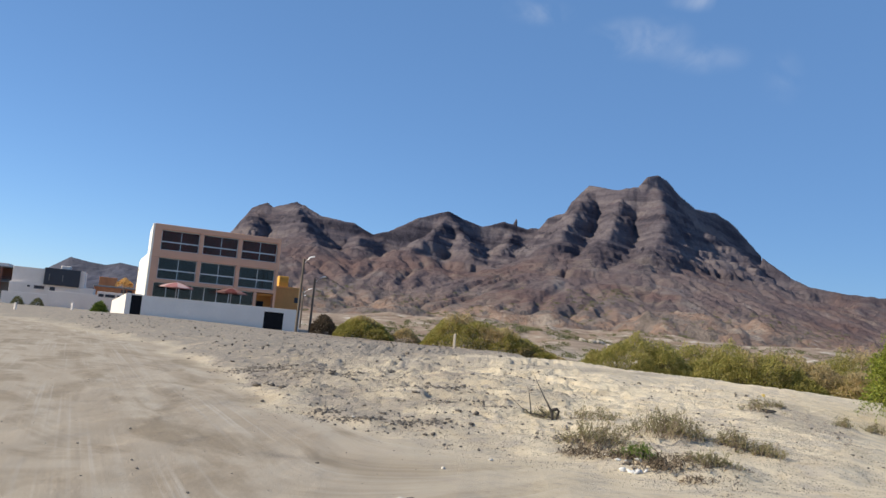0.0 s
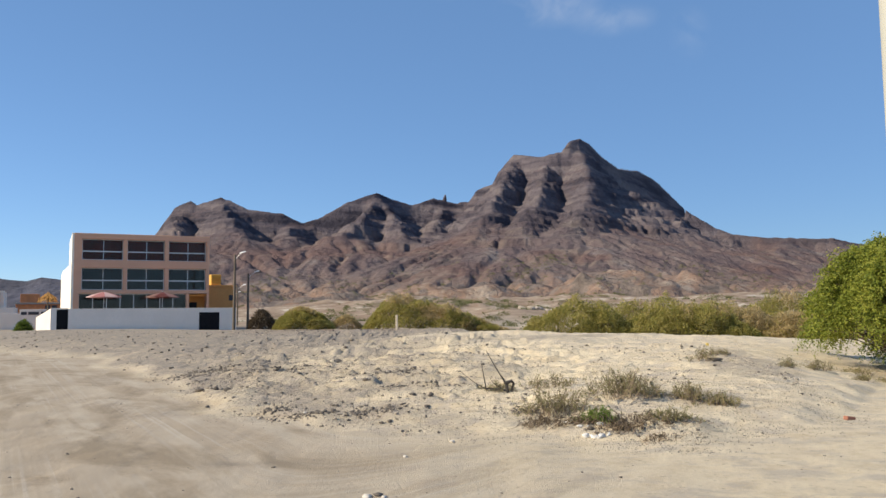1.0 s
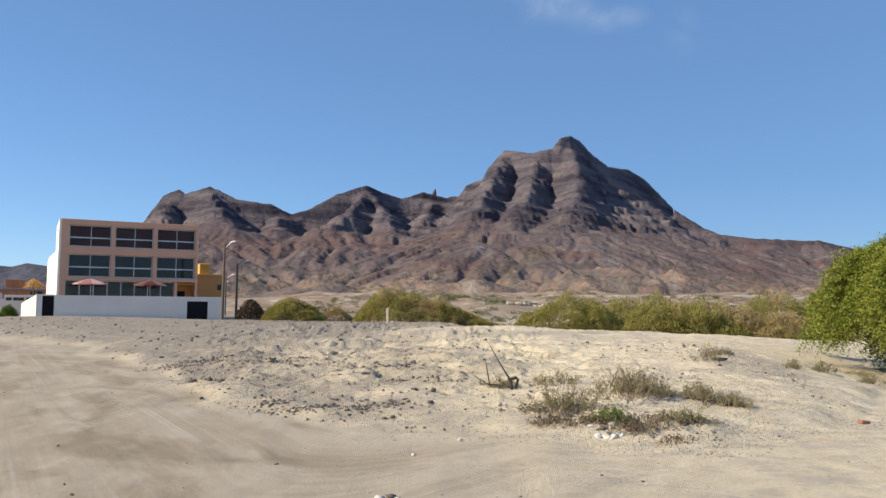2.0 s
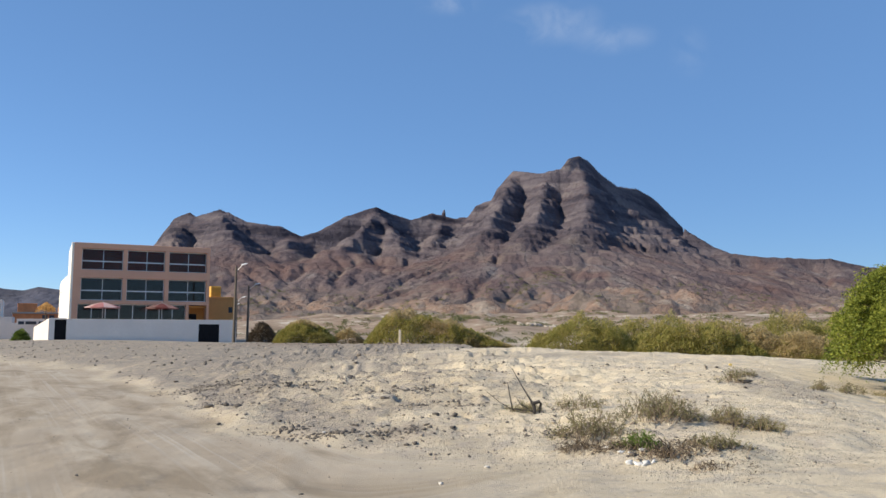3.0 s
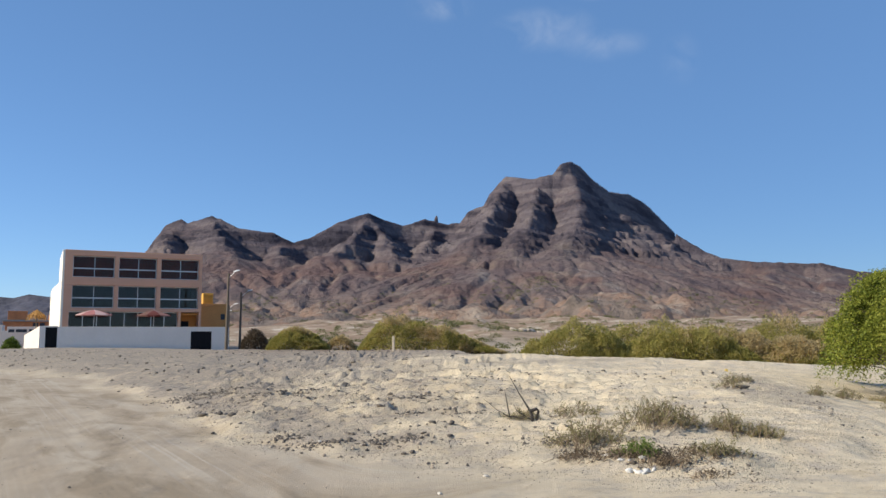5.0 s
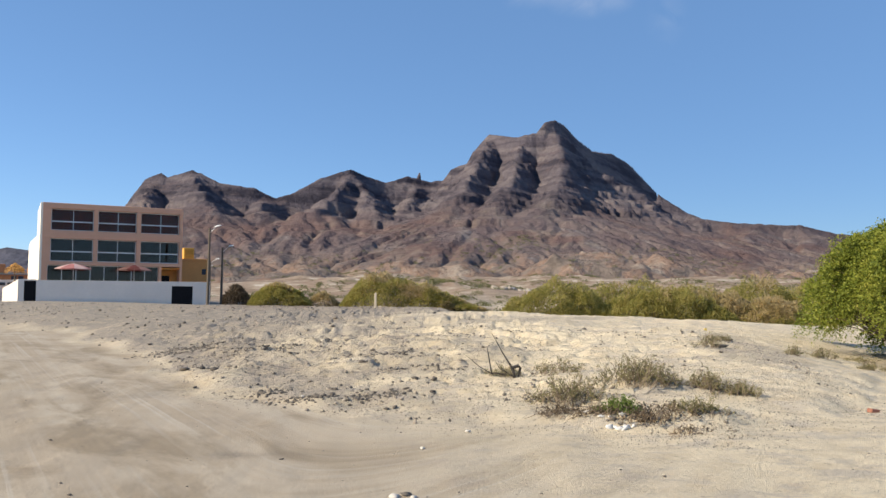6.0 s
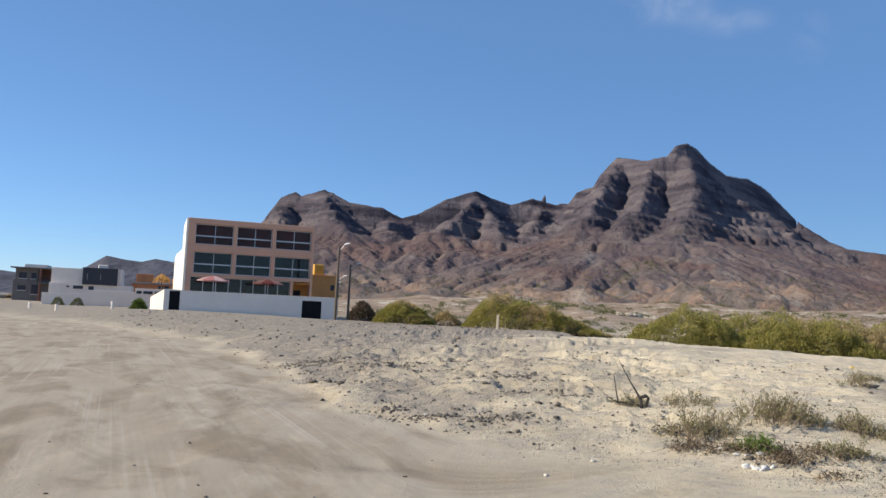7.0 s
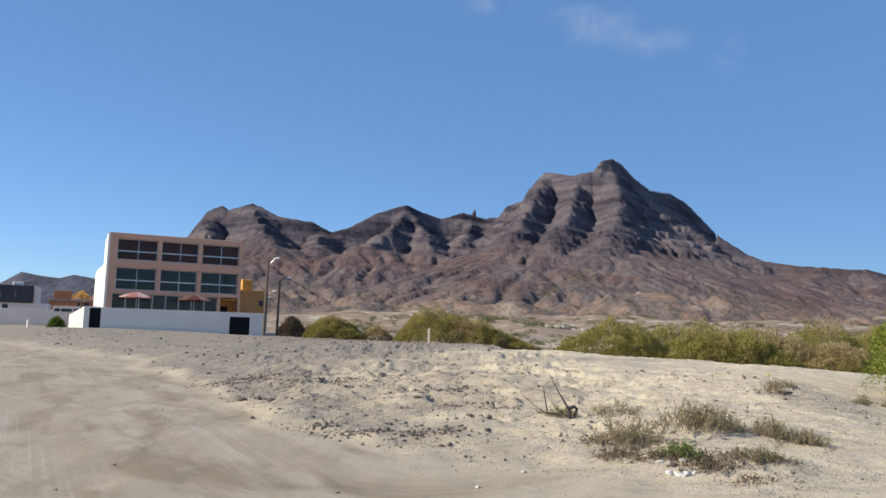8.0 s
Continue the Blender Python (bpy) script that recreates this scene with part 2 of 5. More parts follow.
# Far hills are coloured bluer than brown rock, with haze in the base colour.
M_HILL = surface("distant_hill", (0.060, 0.060, 0.082), 0.95, 0.4, 0.008, 0.05, 0.8, 8.0)
M_SALMON = surface("salmon_render", (0.64, 0.36, 0.235), 0.85, 0.06, 0.4, 6.0, 0.1, 0.004)
M_PALE = surface("pale_render", (0.84, 0.78, 0.66), 0.85, 0.05, 0.5, 6.0, 0.1, 0.004)
M_WHITE = surface("white_wall_paint", (0.78, 0.69, 0.60), 0.85, 0.06, 0.5, 5.0, 0.12, 0.004)
M_OCHRE = surface("ochre_render", (0.62, 0.285, 0.09), 0.85, 0.1, 0.5, 6.0, 0.1, 0.004)
M_YELLOW = surface("yellow_paint", (0.62, 0.34, 0.06), 0.8, 0.1, 0.6, 6.0, 0.1, 0.004)
M_FRAME = surface("white_window_frame", (0.62, 0.62, 0.62), 0.45, 0.05, 2.0, 20, 0.05, 0.002)
M_BLACK = surface("black_gate", (0.010, 0.010, 0.012), 0.7, 0.2, 2.0, 20, 0.1, 0.003, spec=0.15)
M_GREY = surface("bare_concrete", (0.30, 0.28, 0.25), 0.9, 0.15, 0.6, 6, 0.3, 0.01)
M_RAW = surface("raw_block_wall", (0.19, 0.165, 0.14), 0.92, 0.2, 0.8, 6, 0.3, 0.01)
M_DARKBOX = surface("charcoal_and_dark_openings", (0.03, 0.034, 0.045), 0.6, 0.15, 1.0, 8, 0.1, 0.004)
M_BRICK = surface("orange_brick", (0.55, 0.22, 0.09), 0.9, 0.2, 1.0, 8, 0.3, 0.01)
M_CREAM = surface("cream_upright", (0.44, 0.43, 0.37), 0.85, 0.08, 1.5, 18, 0.25, 0.004)
M_POSTWOOD = surface("pale_post_wood", (0.52, 0.44, 0.33), 0.85, 0.15, 2.0, 20, 0.2, 0.004)
M_POLE = surface("weathered_pole_wood", (0.12, 0.095, 0.07), 0.9, 0.2, 2.0, 20, 0.3, 0.005)
M_METAL = surface("galvanised_metal", (0.55, 0.55, 0.54), 0.4, 0.1, 3.0, 30, 0.1, 0.002, metal=0.8)
M_LAMP = surface("pale_lamp_housing", (0.75, 0.76, 0.76), 0.4, 0.05, 3.0, 30, 0.05, 0.002)
M_RED = surface("faded_red_canvas", (0.36, 0.14, 0.13), 0.85, 0.15, 1.5, 15, 0.1, 0.003)
M_CANVAS = surface("pale_highlight_canvas", (0.54, 0.36, 0.33), 0.85, 0.1, 1.5, 15, 0.1, 0.003)
M_BARK = surface("grey_brown_bark", (0.15, 0.115, 0.08), 0.9, 0.3, 4.0, 30, 0.5, 0.01)
M_DRY = surface("dry_stems", (0.24, 0.18, 0.12), 0.9, 0.3, 3.0, 30, 0.3, 0.004)
M_DEAD = surface("charred_dead_wood", (0.05, 0.042, 0.036), 0.9, 0.3, 4.0, 30, 0.4, 0.005)
M_STONE = surface("grey_stone", (0.31, 0.275, 0.235), 0.9, 0.35, 3.0, 25, 0.5, 0.01)
M_PEBBLE, nt, b = nodes_of("mixed_pebbles", 0.9)
g = nt.nodes.new("ShaderNodeNewGeometry")
pc = ramp(nt, g.outputs["Random Per Island"], [(0.0, (0.07, 0.06, 0.05)), (0.5, (0.165, 0.138, 0.11)), (0.85, (0.29, 0.24, 0.185)), (1.0, (0.48, 0.41, 0.32))])
pn = noise_node(nt, g.outputs["Position"], 40.0, 4)
nt.links.new(mixc(nt, remap(nt, pn, 0.4, 0.7, 0, 0.5), pc, (0.16, 0.14, 0.12)), b.inputs["Base Color"])
bump(nt, b, pn, 0.5, 0.01)
M_DSTONE = surface("dark_basalt_stone", (0.125, 0.105, 0.085), 0.9, 0.35, 3.0, 25, 0.5, 0.01)
M_WSTONE = surface("whitish_stone", (0.50, 0.46, 0.40), 0.9, 0.12, 4.0, 25, 0.4, 0.008)
M_PLASTIC = surface("white_plastic", (0.64, 0.62, 0.58), 0.5, 0.2, 14.0, 60, 0.5, 0.006)
M_OLDBRICK = surface("weathered_red_brick", (0.27, 0.115, 0.075), 0.9, 0.25, 8.0, 40, 0.4, 0.006)
M_FLAG = surface("yellow_plastic", (0.55, 0.40, 0.10), 0.5, 0.08, 6.0, 30, 0.2, 0.004)
# Room walls and floors: indoor dimness is put into this dark colour.
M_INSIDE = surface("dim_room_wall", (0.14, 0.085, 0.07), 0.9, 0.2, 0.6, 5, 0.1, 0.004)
M_MAROON = surface("maroon_backing", (0.34, 0.14, 0.10), 0.9, 0.2, 0.6, 5, 0.1, 0.004)
M_ORANGE = surface("orange_doorway", (0.62, 0.26, 0.06), 0.8, 0.08, 0.6, 5, 0.1, 0.004)
M_TREE = leaf_material("acacia_leaves", [(0.25, (0.07, 0.10, 0.015)), (0.5, (0.18, 0.215, 0.03)), (0.72, (0.31, 0.315, 0.05)), (0.92, (0.44, 0.39, 0.09))], 0.3)
M_BUSH = leaf_material("bush_leaves", [(0.2, (0.185, 0.19, 0.045)), (0.45, (0.32, 0.295, 0.08)), (0.7, (0.43, 0.365, 0.125)), (0.95, (0.52, 0.41, 0.19))], 0.5)
M_BUSHDRY = leaf_material("dry_bush_leaves", [(0.2, (0.32, 0.26, 0.10)), (0.5, (0.45, 0.35, 0.17)), (0.9, (0.56, 0.43, 0.25))], 0.5)
M_SCRUB = leaf_material("far_scrub_leaves", [(0.2, (0.09, 0.10, 0.04)), (0.6, (0.15, 0.15, 0.06)), (0.95, (0.22, 0.19, 0.09))], 0.3)
M_CHALK = surface("pale_outcrop_rock", (0.40, 0.34, 0.27), 0.95, 0.25, 0.4, 2.5, 0.6, 0.2)
M_SHRUB = leaf_material("dry_grey_shrub", [(0.2, (0.15, 0.14, 0.06)), (0.5, (0.23, 0.205, 0.095)), (0.9, (0.33, 0.26, 0.14))], 0.4)
M_GREEN = leaf_material("fresh_green_leaves", [(0.2, (0.07, 0.11, 0.02)), (0.9, (0.19, 0.25, 0.05))], 0.35)
M_BROWN = leaf_material("brown_litter", [(0.2, (0.07, 0.05, 0.03)), (0.9, (0.15, 0.11, 0.07))], 0.1)

def glass(name, tint, ior):
    mt, nt, b = nodes_of(name, 0.05)
    tr = nt.nodes.new("ShaderNodeBsdfTransparent")
    tr.inputs["Color"].default_value = (*tint, 1)
    gl = nt.nodes.new("ShaderNodeBsdfGlossy")
    gl.inputs["Roughness"].default_value = 0.03
    fr = nt.nodes.new("ShaderNodeFresnel")
    fr.inputs["IOR"].default_value = ior
    mx = nt.nodes.new("ShaderNodeMixShader")
    nt.links.new(fr.outputs[0], mx.inputs[0])
    nt.links.new(tr.outputs[0], mx.inputs[1]), nt.links.new(gl.outputs[0], mx.inputs[2])
    nt.links.new(mx.outputs[0], nt.nodes["Material Output"].inputs["Surface"])
    return mt


M_GLASS = glass("tinted_window_glass", (0.33, 0.33, 0.345), 1.48)
M_BROWNGLASS = glass("brown_window_glass", (0.62, 0.46, 0.42), 1.35)

# ---- mesh tools ----
rng = np.random.default_rng(7)


def hash2(i, j, seed):
    h = (i.astype(np.int64) * 374761393 + j.astype(np.int64) * 668265263 + seed * 1442695041) & 0xFFFFFFFF
    h = ((h ^ (h >> 13)) * 1274126177) & 0xFFFFFFFF
    return ((h ^ (h >> 16)) & 0xFFFF) / 65535.0


def vnoise(x, y, seed=0):
    """Smooth value noise, -1 to 1."""
    x, y = np.asarray(x, float), np.asarray(y, float)
    i, j = np.floor(x), np.floor(y)
    u, v = x - i, y - j
    u, v = u * u * u * (u * (u * 6 - 15) + 10), v * v * v * (v * (v * 6 - 15) + 10)
    a, b2 = hash2(i, j, seed), hash2(i + 1, j, seed)
    c, d = hash2(i, j + 1, seed), hash2(i + 1, j + 1, seed)
    return 2 * ((a * (1 - u) + b2 * u) * (1 - v) + (c * (1 - u) + d * u) * v) - 1


def fbm(x, y, octaves=4, seed=0, gain=0.5):
    total, amp = 0, 1.0
    for k in range(octaves):
        total = total + amp * vnoise(x * 2.03**k + 17.3 * k, y * 2.03**k - 9.1 * k, seed + k)
        amp *= gain
    return total


def ridged(x, y, octaves=4, seed=0):
    total, amp = 0, 1.0
    for k in range(octaves):
        total = total + amp * (1 - 2 * np.abs(vnoise(x * 2.1**k + 5.7 * k, y * 2.1**k + 3.3 * k, seed + k)))
        amp *= 0.5
    return total


def smooth(a, b, v):
    t = np.clip((v - a) / (b - a), 0, 1)
    return t * t * (3 - 2 * t)


def mesh_from(name, verts, faces, material, shade=False):
    me = bpy.data.meshes.new(name)
    verts, faces = np.asarray(verts, np.float32), np.asarray(faces, np.int32)
    n = faces.shape[1]
    me.vertices.add(len(verts))
    me.vertices.foreach_set("co", verts.ravel())
    me.loops.add(faces.size)
    me.loops.foreach_set("vertex_index", faces.ravel())
    me.polygons.add(len(faces))
    me.polygons.foreach_set("loop_start", np.arange(0, faces.size, n, dtype=np.int32))
    if shade:
        me.polygons.foreach_set("use_smooth", np.ones(len(faces), bool))
    me.update(calc_edges=True)
    me.materials.append(material)
    return me


def child(name, me, parent, label=""):
    ob = new(name, me)
    ob.parent = parent
    if label:
        tagged(ob, label)
    return ob


def finish(name, bm, material, bevel=0.0):
    if bevel:
        bmesh.ops.bevel(bm, geom=list(bm.edges), offset=bevel, segments=1, affect="EDGES")
    me = bpy.data.meshes.new(name)
    bm.to_mesh(me)
    bm.free()
    me.materials.append(material)
    return me


def part(name, bm, material, parent, label="", bevel=0.0):
    return child(name, finish(name, bm, material, bevel), parent, label)


def add_box(bm, x0, x1, y0, y1, z0, z1):
    r = bmesh.ops.create_cube(bm, size=1.0)
    for v in r["verts"]:
        v.co = Vector(((x0 + x1) / 2 + v.co.x * (x1 - x0), (y0 + y1) / 2 + v.co.y * (y1 - y0), (z0 + z1) / 2 + v.co.z * (z1 - z0)))
    return r["verts"]


def boxes(*list_of):
    bm = bmesh.new()
    for b6 in list_of:
        add_box(bm, *b6)
    return bm


def box_part(name, b6, material, parent, label="", bevel=0.02):
    return part(name, boxes(b6), material, parent, label, bevel)


def tube_arrays(points, radii, sides=7):
    """A tapered tube along points."""
    pts = np.asarray(points, float)
    tang = np.gradient(pts, axis=0)
    tang /= np.linalg.norm(tang, axis=1)[:, None] + 1e-9
    ref = np.array([0.31, 0.83, 0.46])
    e1 = np.cross(tang, ref)
    e1 /= np.linalg.norm(e1, axis=1)[:, None] + 1e-9
    e2 = np.cross(tang, e1)
    ang = np.linspace(0, 2 * np.pi, sides, endpoint=False)
    ring = e1[:, None] * np.cos(ang)[None, :, None] + e2[:, None] * np.sin(ang)[None, :, None]
    v = (pts[:, None] + ring * np.asarray(radii)[:, None, None]).reshape(-1, 3)
    f = []
    for k in range(len(pts) - 1):
        for s in range(sides):
            t = (s + 1) % sides
            f.append((k * sides + s, k * sides + t, (k + 1) * sides + t, (k + 1) * sides + s))
    return v, np.array(f)


def join_arrays(chunks):
    vs, fs, n = [], [], 0
    for v, f in chunks:
        vs.append(v), fs.append(f + n)
        n += len(v)
    return np.concatenate(vs), np.concatenate(fs)


def leaves(centres, size, flat=0.5, long=1.8):
    """One small pointed leaf blade (a bent quad) at each centre, turned at random."""
    c = np.asarray(centres, float)
    n = len(c)
    a, t = rng.uniform(0, 2 * np.pi, n), rng.normal(0, flat, n)
    d = np.stack([np.cos(a) * np.cos(t), np.sin(a) * np.cos(t), np.sin(t)], 1)
    s = np.cross(d, rng.normal(0, 1, (n, 3)))
    s /= np.linalg.norm(s, axis=1)[:, None] + 1e-9
    k = (size * rng.uniform(0.6, 1.35, n))[:, None]
    up = np.cross(d, s)
    v = np.stack([c - d * k * long / 2, c + s * k * 0.5 + up * k * 0.12, c + d * k * long / 2, c - s * k * 0.5 + up * k * 0.12], 1)
    return v.reshape(-1, 3), np.arange(4 * n).reshape(-1, 4)


_ico = bmesh.new()
bmesh.ops.create_icosphere(_ico, subdivisions=1, radius=1.0)
ICO_V = np.array([v.co[:] for v in _ico.verts])
ICO_F = np.array([[v.index for v in f.verts] for f in _ico.faces])
_ico.free()
_ico = bmesh.new()
bmesh.ops.create_icosphere(_ico, subdivisions=2, radius=1.0)
ICO2_V = np.array([v.co[:] for v in _ico.verts])
ICO2_F = np.array([[v.index for v in f.verts] for f in _ico.faces])
_ico.free()


def rock_arrays(place, size, fine=False):
    """An angular stone: a lumpy, flattened, randomly turned solid."""
    v, f = (ICO2_V, ICO2_F) if fine else (ICO_V, ICO_F)
    r = 1 + 0.36 * rng.normal(0, 1, (len(v), 1)) * (0.5 if fine else 1.0)
    q = v * r.clip(0.6, 1.5)
    if fine:
        d = rng.normal(0, 1, (5, 3))
        d /= np.linalg.norm(d, axis=1)[:, None]
        for n in d:
            over = (q @ n - 0.62).clip(0)
            q = q - over[:, None] * n
    q = q * (size * np.array([rng.uniform(0.8, 1.3), rng.uniform(0.7, 1.1), rng.uniform(0.45, 0.85)]))
    a = rng.uniform(0, 2 * np.pi)
    q = q @ np.array([[np.cos(a), -np.sin(a), 0], [np.sin(a), np.cos(a), 0], [0, 0, 1]])
    return q + np.asarray(place), f


# ---- the lie of the land ----
TOE_X = [-70, -43, -34, -28.7, -18.4, -14.4, -12.4, -6.4, -3.7, -2.3, 0, 1.3, 2, 3, 3.9, 5.2, 7.4, 10.5, 13, 20, 40]
TOE_Y = [66, 58, 53, 50, 38, 35, 30, 20.3, 14.6, 13.2, 11.5, 11.3, 11, 10.3, 9.8, 10.8, 12.7, 17.5, 21.5, 27, 34]


def bank(x, y):
    """How far up the bank beside the track a place lies, in metres from its foot."""
    lean = np.interp(x, [-8, -3, 4, 12], [0.5, 0.75, 0.95, 0.8])
    return (y - np.interp(x, TOE_X, TOE_Y)) * lean


def land(x, y):
    """Height of the ground without its small unevenness."""
    d = bank(x, y)
    s = 1 - np.exp(-np.clip(d, 0, None) / np.interp(x, [-8, -2, 2.5, 7], [2.3, 3.3, 4.2, 2.2]))
    top = 0.6 - 0.13 * smooth(-16, -6, x) + 0.60 * np.exp(-(((x - 6) / 9) ** 2) - ((y - 28) / 12) ** 2)
    top = top + 0.3 * np.exp(-(((x + 34) / 8) ** 2) - ((y - 68) / 12) ** 2) + 0.2 * np.exp(-(((x + 3) / 10) ** 2) - ((y - 55) / 15) ** 2)
    top = top - 0.3 * smooth(-30, -18, x) * smooth(72, 84, y) * (1 - smooth(-14, -8, x))
    drop = 1.7 * smooth(36, 52, y) * smooth(1, 8, x) + 1.3 * smooth(66, 84, y) * smooth(-16, -6, x) * (1 - smooth(1, 8, x))
    top = top - 0.5 * np.exp(-(((x - 13) / 3.2) ** 2) - ((y - 19.5) / 3.5) ** 2)
    rise = 0.036 * np.clip(y - 190, 0, 420) * smooth(-150, -40, x)
    return top * s - drop + rise


def ground_height(x, y):
    d = bank(x, y)
    s = 1 - np.exp(-np.clip(d, 0, None) / 3.0)
    near = 1 - smooth(40, 90, np.hypot(x, y))
    rugged = (0.4 + 0.6 * smooth(4, -0.5, x)) * (0.3 + 0.7 * smooth(25, 19, y))
    lumps = 0.07 * s * fbm(x / 3.4, y / 1.5, 3, 11) + rugged * 0.075 * s * (0.35 - np.abs(fbm(x / 0.62, y / 0.5, 4, 23))) + rugged * 0.05 * s * smooth(0.0, 0.07, fbm(x / 0.75, y / 0.4, 5, 25)) + rugged * 0.03 * s * smooth(0.1, 0.18, fbm(x / 0.3, y / 0.2, 3, 24)) + 0.02 * s * fbm(x / 0.14, y / 0.14, 2, 26)
    scarp = (0.14 * smooth(0.1, 0.16, fbm(x / 3.0, y / 1.2, 5, 27)) + 0.09 * smooth(0.0, 0.05, fbm(x / 1.5, y / 0.6, 5, 28))) * s * smooth(6, 1, x) * smooth(0.8, 2.2, d)
    across, along = 0.66 * x - 0.75 * y, 0.75 * x + 0.66 * y
    rills = -0.07 * smooth(0.1, 0.75, ridged(across / 0.75, along / 3.4, 2, 35)) * np.exp(-(((x + 2.4) / 2.2) ** 2) - ((y - 16) / 2.0) ** 2)
    edge = 0.07 * np.exp(-((d - 0.6) / 0.7) ** 2) * (0.4 + fbm(x / 0.8, y / 0.8, 2, 31))
    rough = 0.03 * smooth(-1, 2, -x - 1) * smooth(0.3, 1.2, d) * fbm(x / 0.25, y / 0.25, 2, 41)
    hollow = -0.10 * s * ridged(x / 3.1, y / 2.6, 2, 53) * smooth(2, 7, d) * (1 - smooth(14, 20, d)) * 0.5
    road = 0.012 * (1 - s) * fbm(x / 0.6, y / 1.6, 3, 61)
    far = 0.5 * smooth(60, 200, np.hypot(x, y)) * fbm(x / 25, y / 25, 3, 71)
    far = far + 2.2 * smooth(150, 280, y) * smooth(-120, -30, x) * ridged(x / 48, y / 60, 3, 73)
    return land(x, y) + near * (lumps + rills + scarp - 0.06 * s + edge + rough + hollow + road) + far


def graded(lo, hi, step, end_lo, end_hi, growth):
    mid = list(np.arange(lo, hi, step))
    out, s = [], step
    v = hi
    while v < end_hi:
        out.append(v)
        s *= growth
        v += s
    pre, s, v = [], step, lo
    while v > end_lo:
        s *= growth
        v -= s
        pre.append(v)
    return np.array(pre[::-1] + mid + out + [end_hi])


gx = graded(-8, 10, 0.057, -3500, 3500, 1.06)
gy = graded(6, 20, 0.057, -3000, 3800, 1.035)
X, Y = np.meshgrid(gx, gy)
Z = ground_height(X, Y)
nx, ny = len(gx), len(gy)
idx = np.arange(nx * ny).reshape(ny, nx)
F = np.stack([idx[:-1, :-1], idx[:-1, 1:], idx[1:, 1:], idx[1:, :-1]], -1).reshape(-1, 4)
me = mesh_from("ground", np.stack([X, Y, Z], -1).reshape(-1, 3), F, M_GROUND, True)
d = bank(X, Y)
wob = 0.8 * fbm(X / 2.0, Y / 2.0, 3, 81)
soil = np.zeros((ny, nx, 4), np.float32)
soil[..., 0] = 1 - smooth(-1.0, 0.8, d + wob * 0.6)
soil[..., 0] *= 0.12 + 0.88 * smooth(4.5, -1.5, X + 0.3 * (Y - 8))
left = smooth(2.5, -7.0, X - 0.12 * (Y - 14) + 3.0 * fbm(X / 4, Y / 3, 3, 91))
soil[..., 1] = smooth(-0.4, 0.6, d + wob * 0.5) * np.clip(left * 1.0 + 0.5 * smooth(0.2, 0.8, fbm(X / 2.5, Y / 2.2, 3, 97)), 0, 1)
soil[..., 2] = smooth(45, 75, Y) * smooth(-22, -8, X) + smooth(95, 130, Y) * (1 - smooth(-22, -8, X))
soil[..., 2] *= 1 - np.exp(-(((X - 15) / 13) ** 2) - ((Y - 185) / 45) ** 2)
# damp and oily stains on the track
stained = 0
for sx, sy, sw, sl, much in ((-1.7, 9.0, 0.5, 0.2, 0.75), (-2.5, 11.3, 1.0, 0.45, 0.3), (-4.6, 14.0, 1.1, 0.5, 0.28), (-9.5, 23.0, 0.8, 2.5, 0.3)):
    stained = stained + much * np.exp(-(((X - sx) / sw) ** 2) - ((Y - sy) / sl) ** 2) * (0.75 + 0.5 * fbm(X / 0.4, Y / 0.3, 3, 95))
soil[..., 3] = 1 - np.clip(stained, 0, 0.9)
att = me.color_attributes.new("soil", "FLOAT_COLOR", "POINT")
att.data.foreach_set("color", soil.ravel())
lane = me.attributes.new("lane", "FLOAT_VECTOR", "POINT")
along = 0.9 * Y - 0.45 * X
toe_x = np.arange(-75, 45, 0.5)
toe_y = np.convolve(np.pad(np.interp(toe_x, TOE_X, TOE_Y), 12, "edge"), np.hanning(25) / np.hanning(25).sum(), "valid")
turn = smooth(-1.5, 4.5, X - 0.15 * (Y - 9))
lanes = (0.87 * X + 0.50 * Y) * (1 - turn) + 0.9 * (Y - np.interp(X, toe_x, toe_y)) * turn
lane.data.foreach_set("vector", np.stack([lanes, along, 0 * d], -1).astype(np.float32).ravel())
tagged(new("ground", me), "pale sandy ground with a driven dirt track and grey gravel", "ground", kind="structure")

# ---- mountains ----
CREST = [(-900, -12), (-725, -8), (-640, 85), (-558, 165), (-524, 214), (-494, 226), (-481, 219), (-434, 232), (-383, 208), (-318, 199), (-278, 179),
         (-243, 191), (-194, 219), (-136, 237), (-113, 226), (-70, 212), (-30, 224), (17, 214), (40, 217), (54, 239), (84, 249),
         (96, 272), (127, 308), (179, 302), (218, 311), (234, 331), (253, 336), (272, 328), (288, 308), (326, 279), (364, 273),
         (402, 249), (450, 197), (498, 166), (536, 148), (592, 141), (727, 138), (800, 122), (1000, 105), (1300, 60)]
cx, cz = np.array(CREST).T
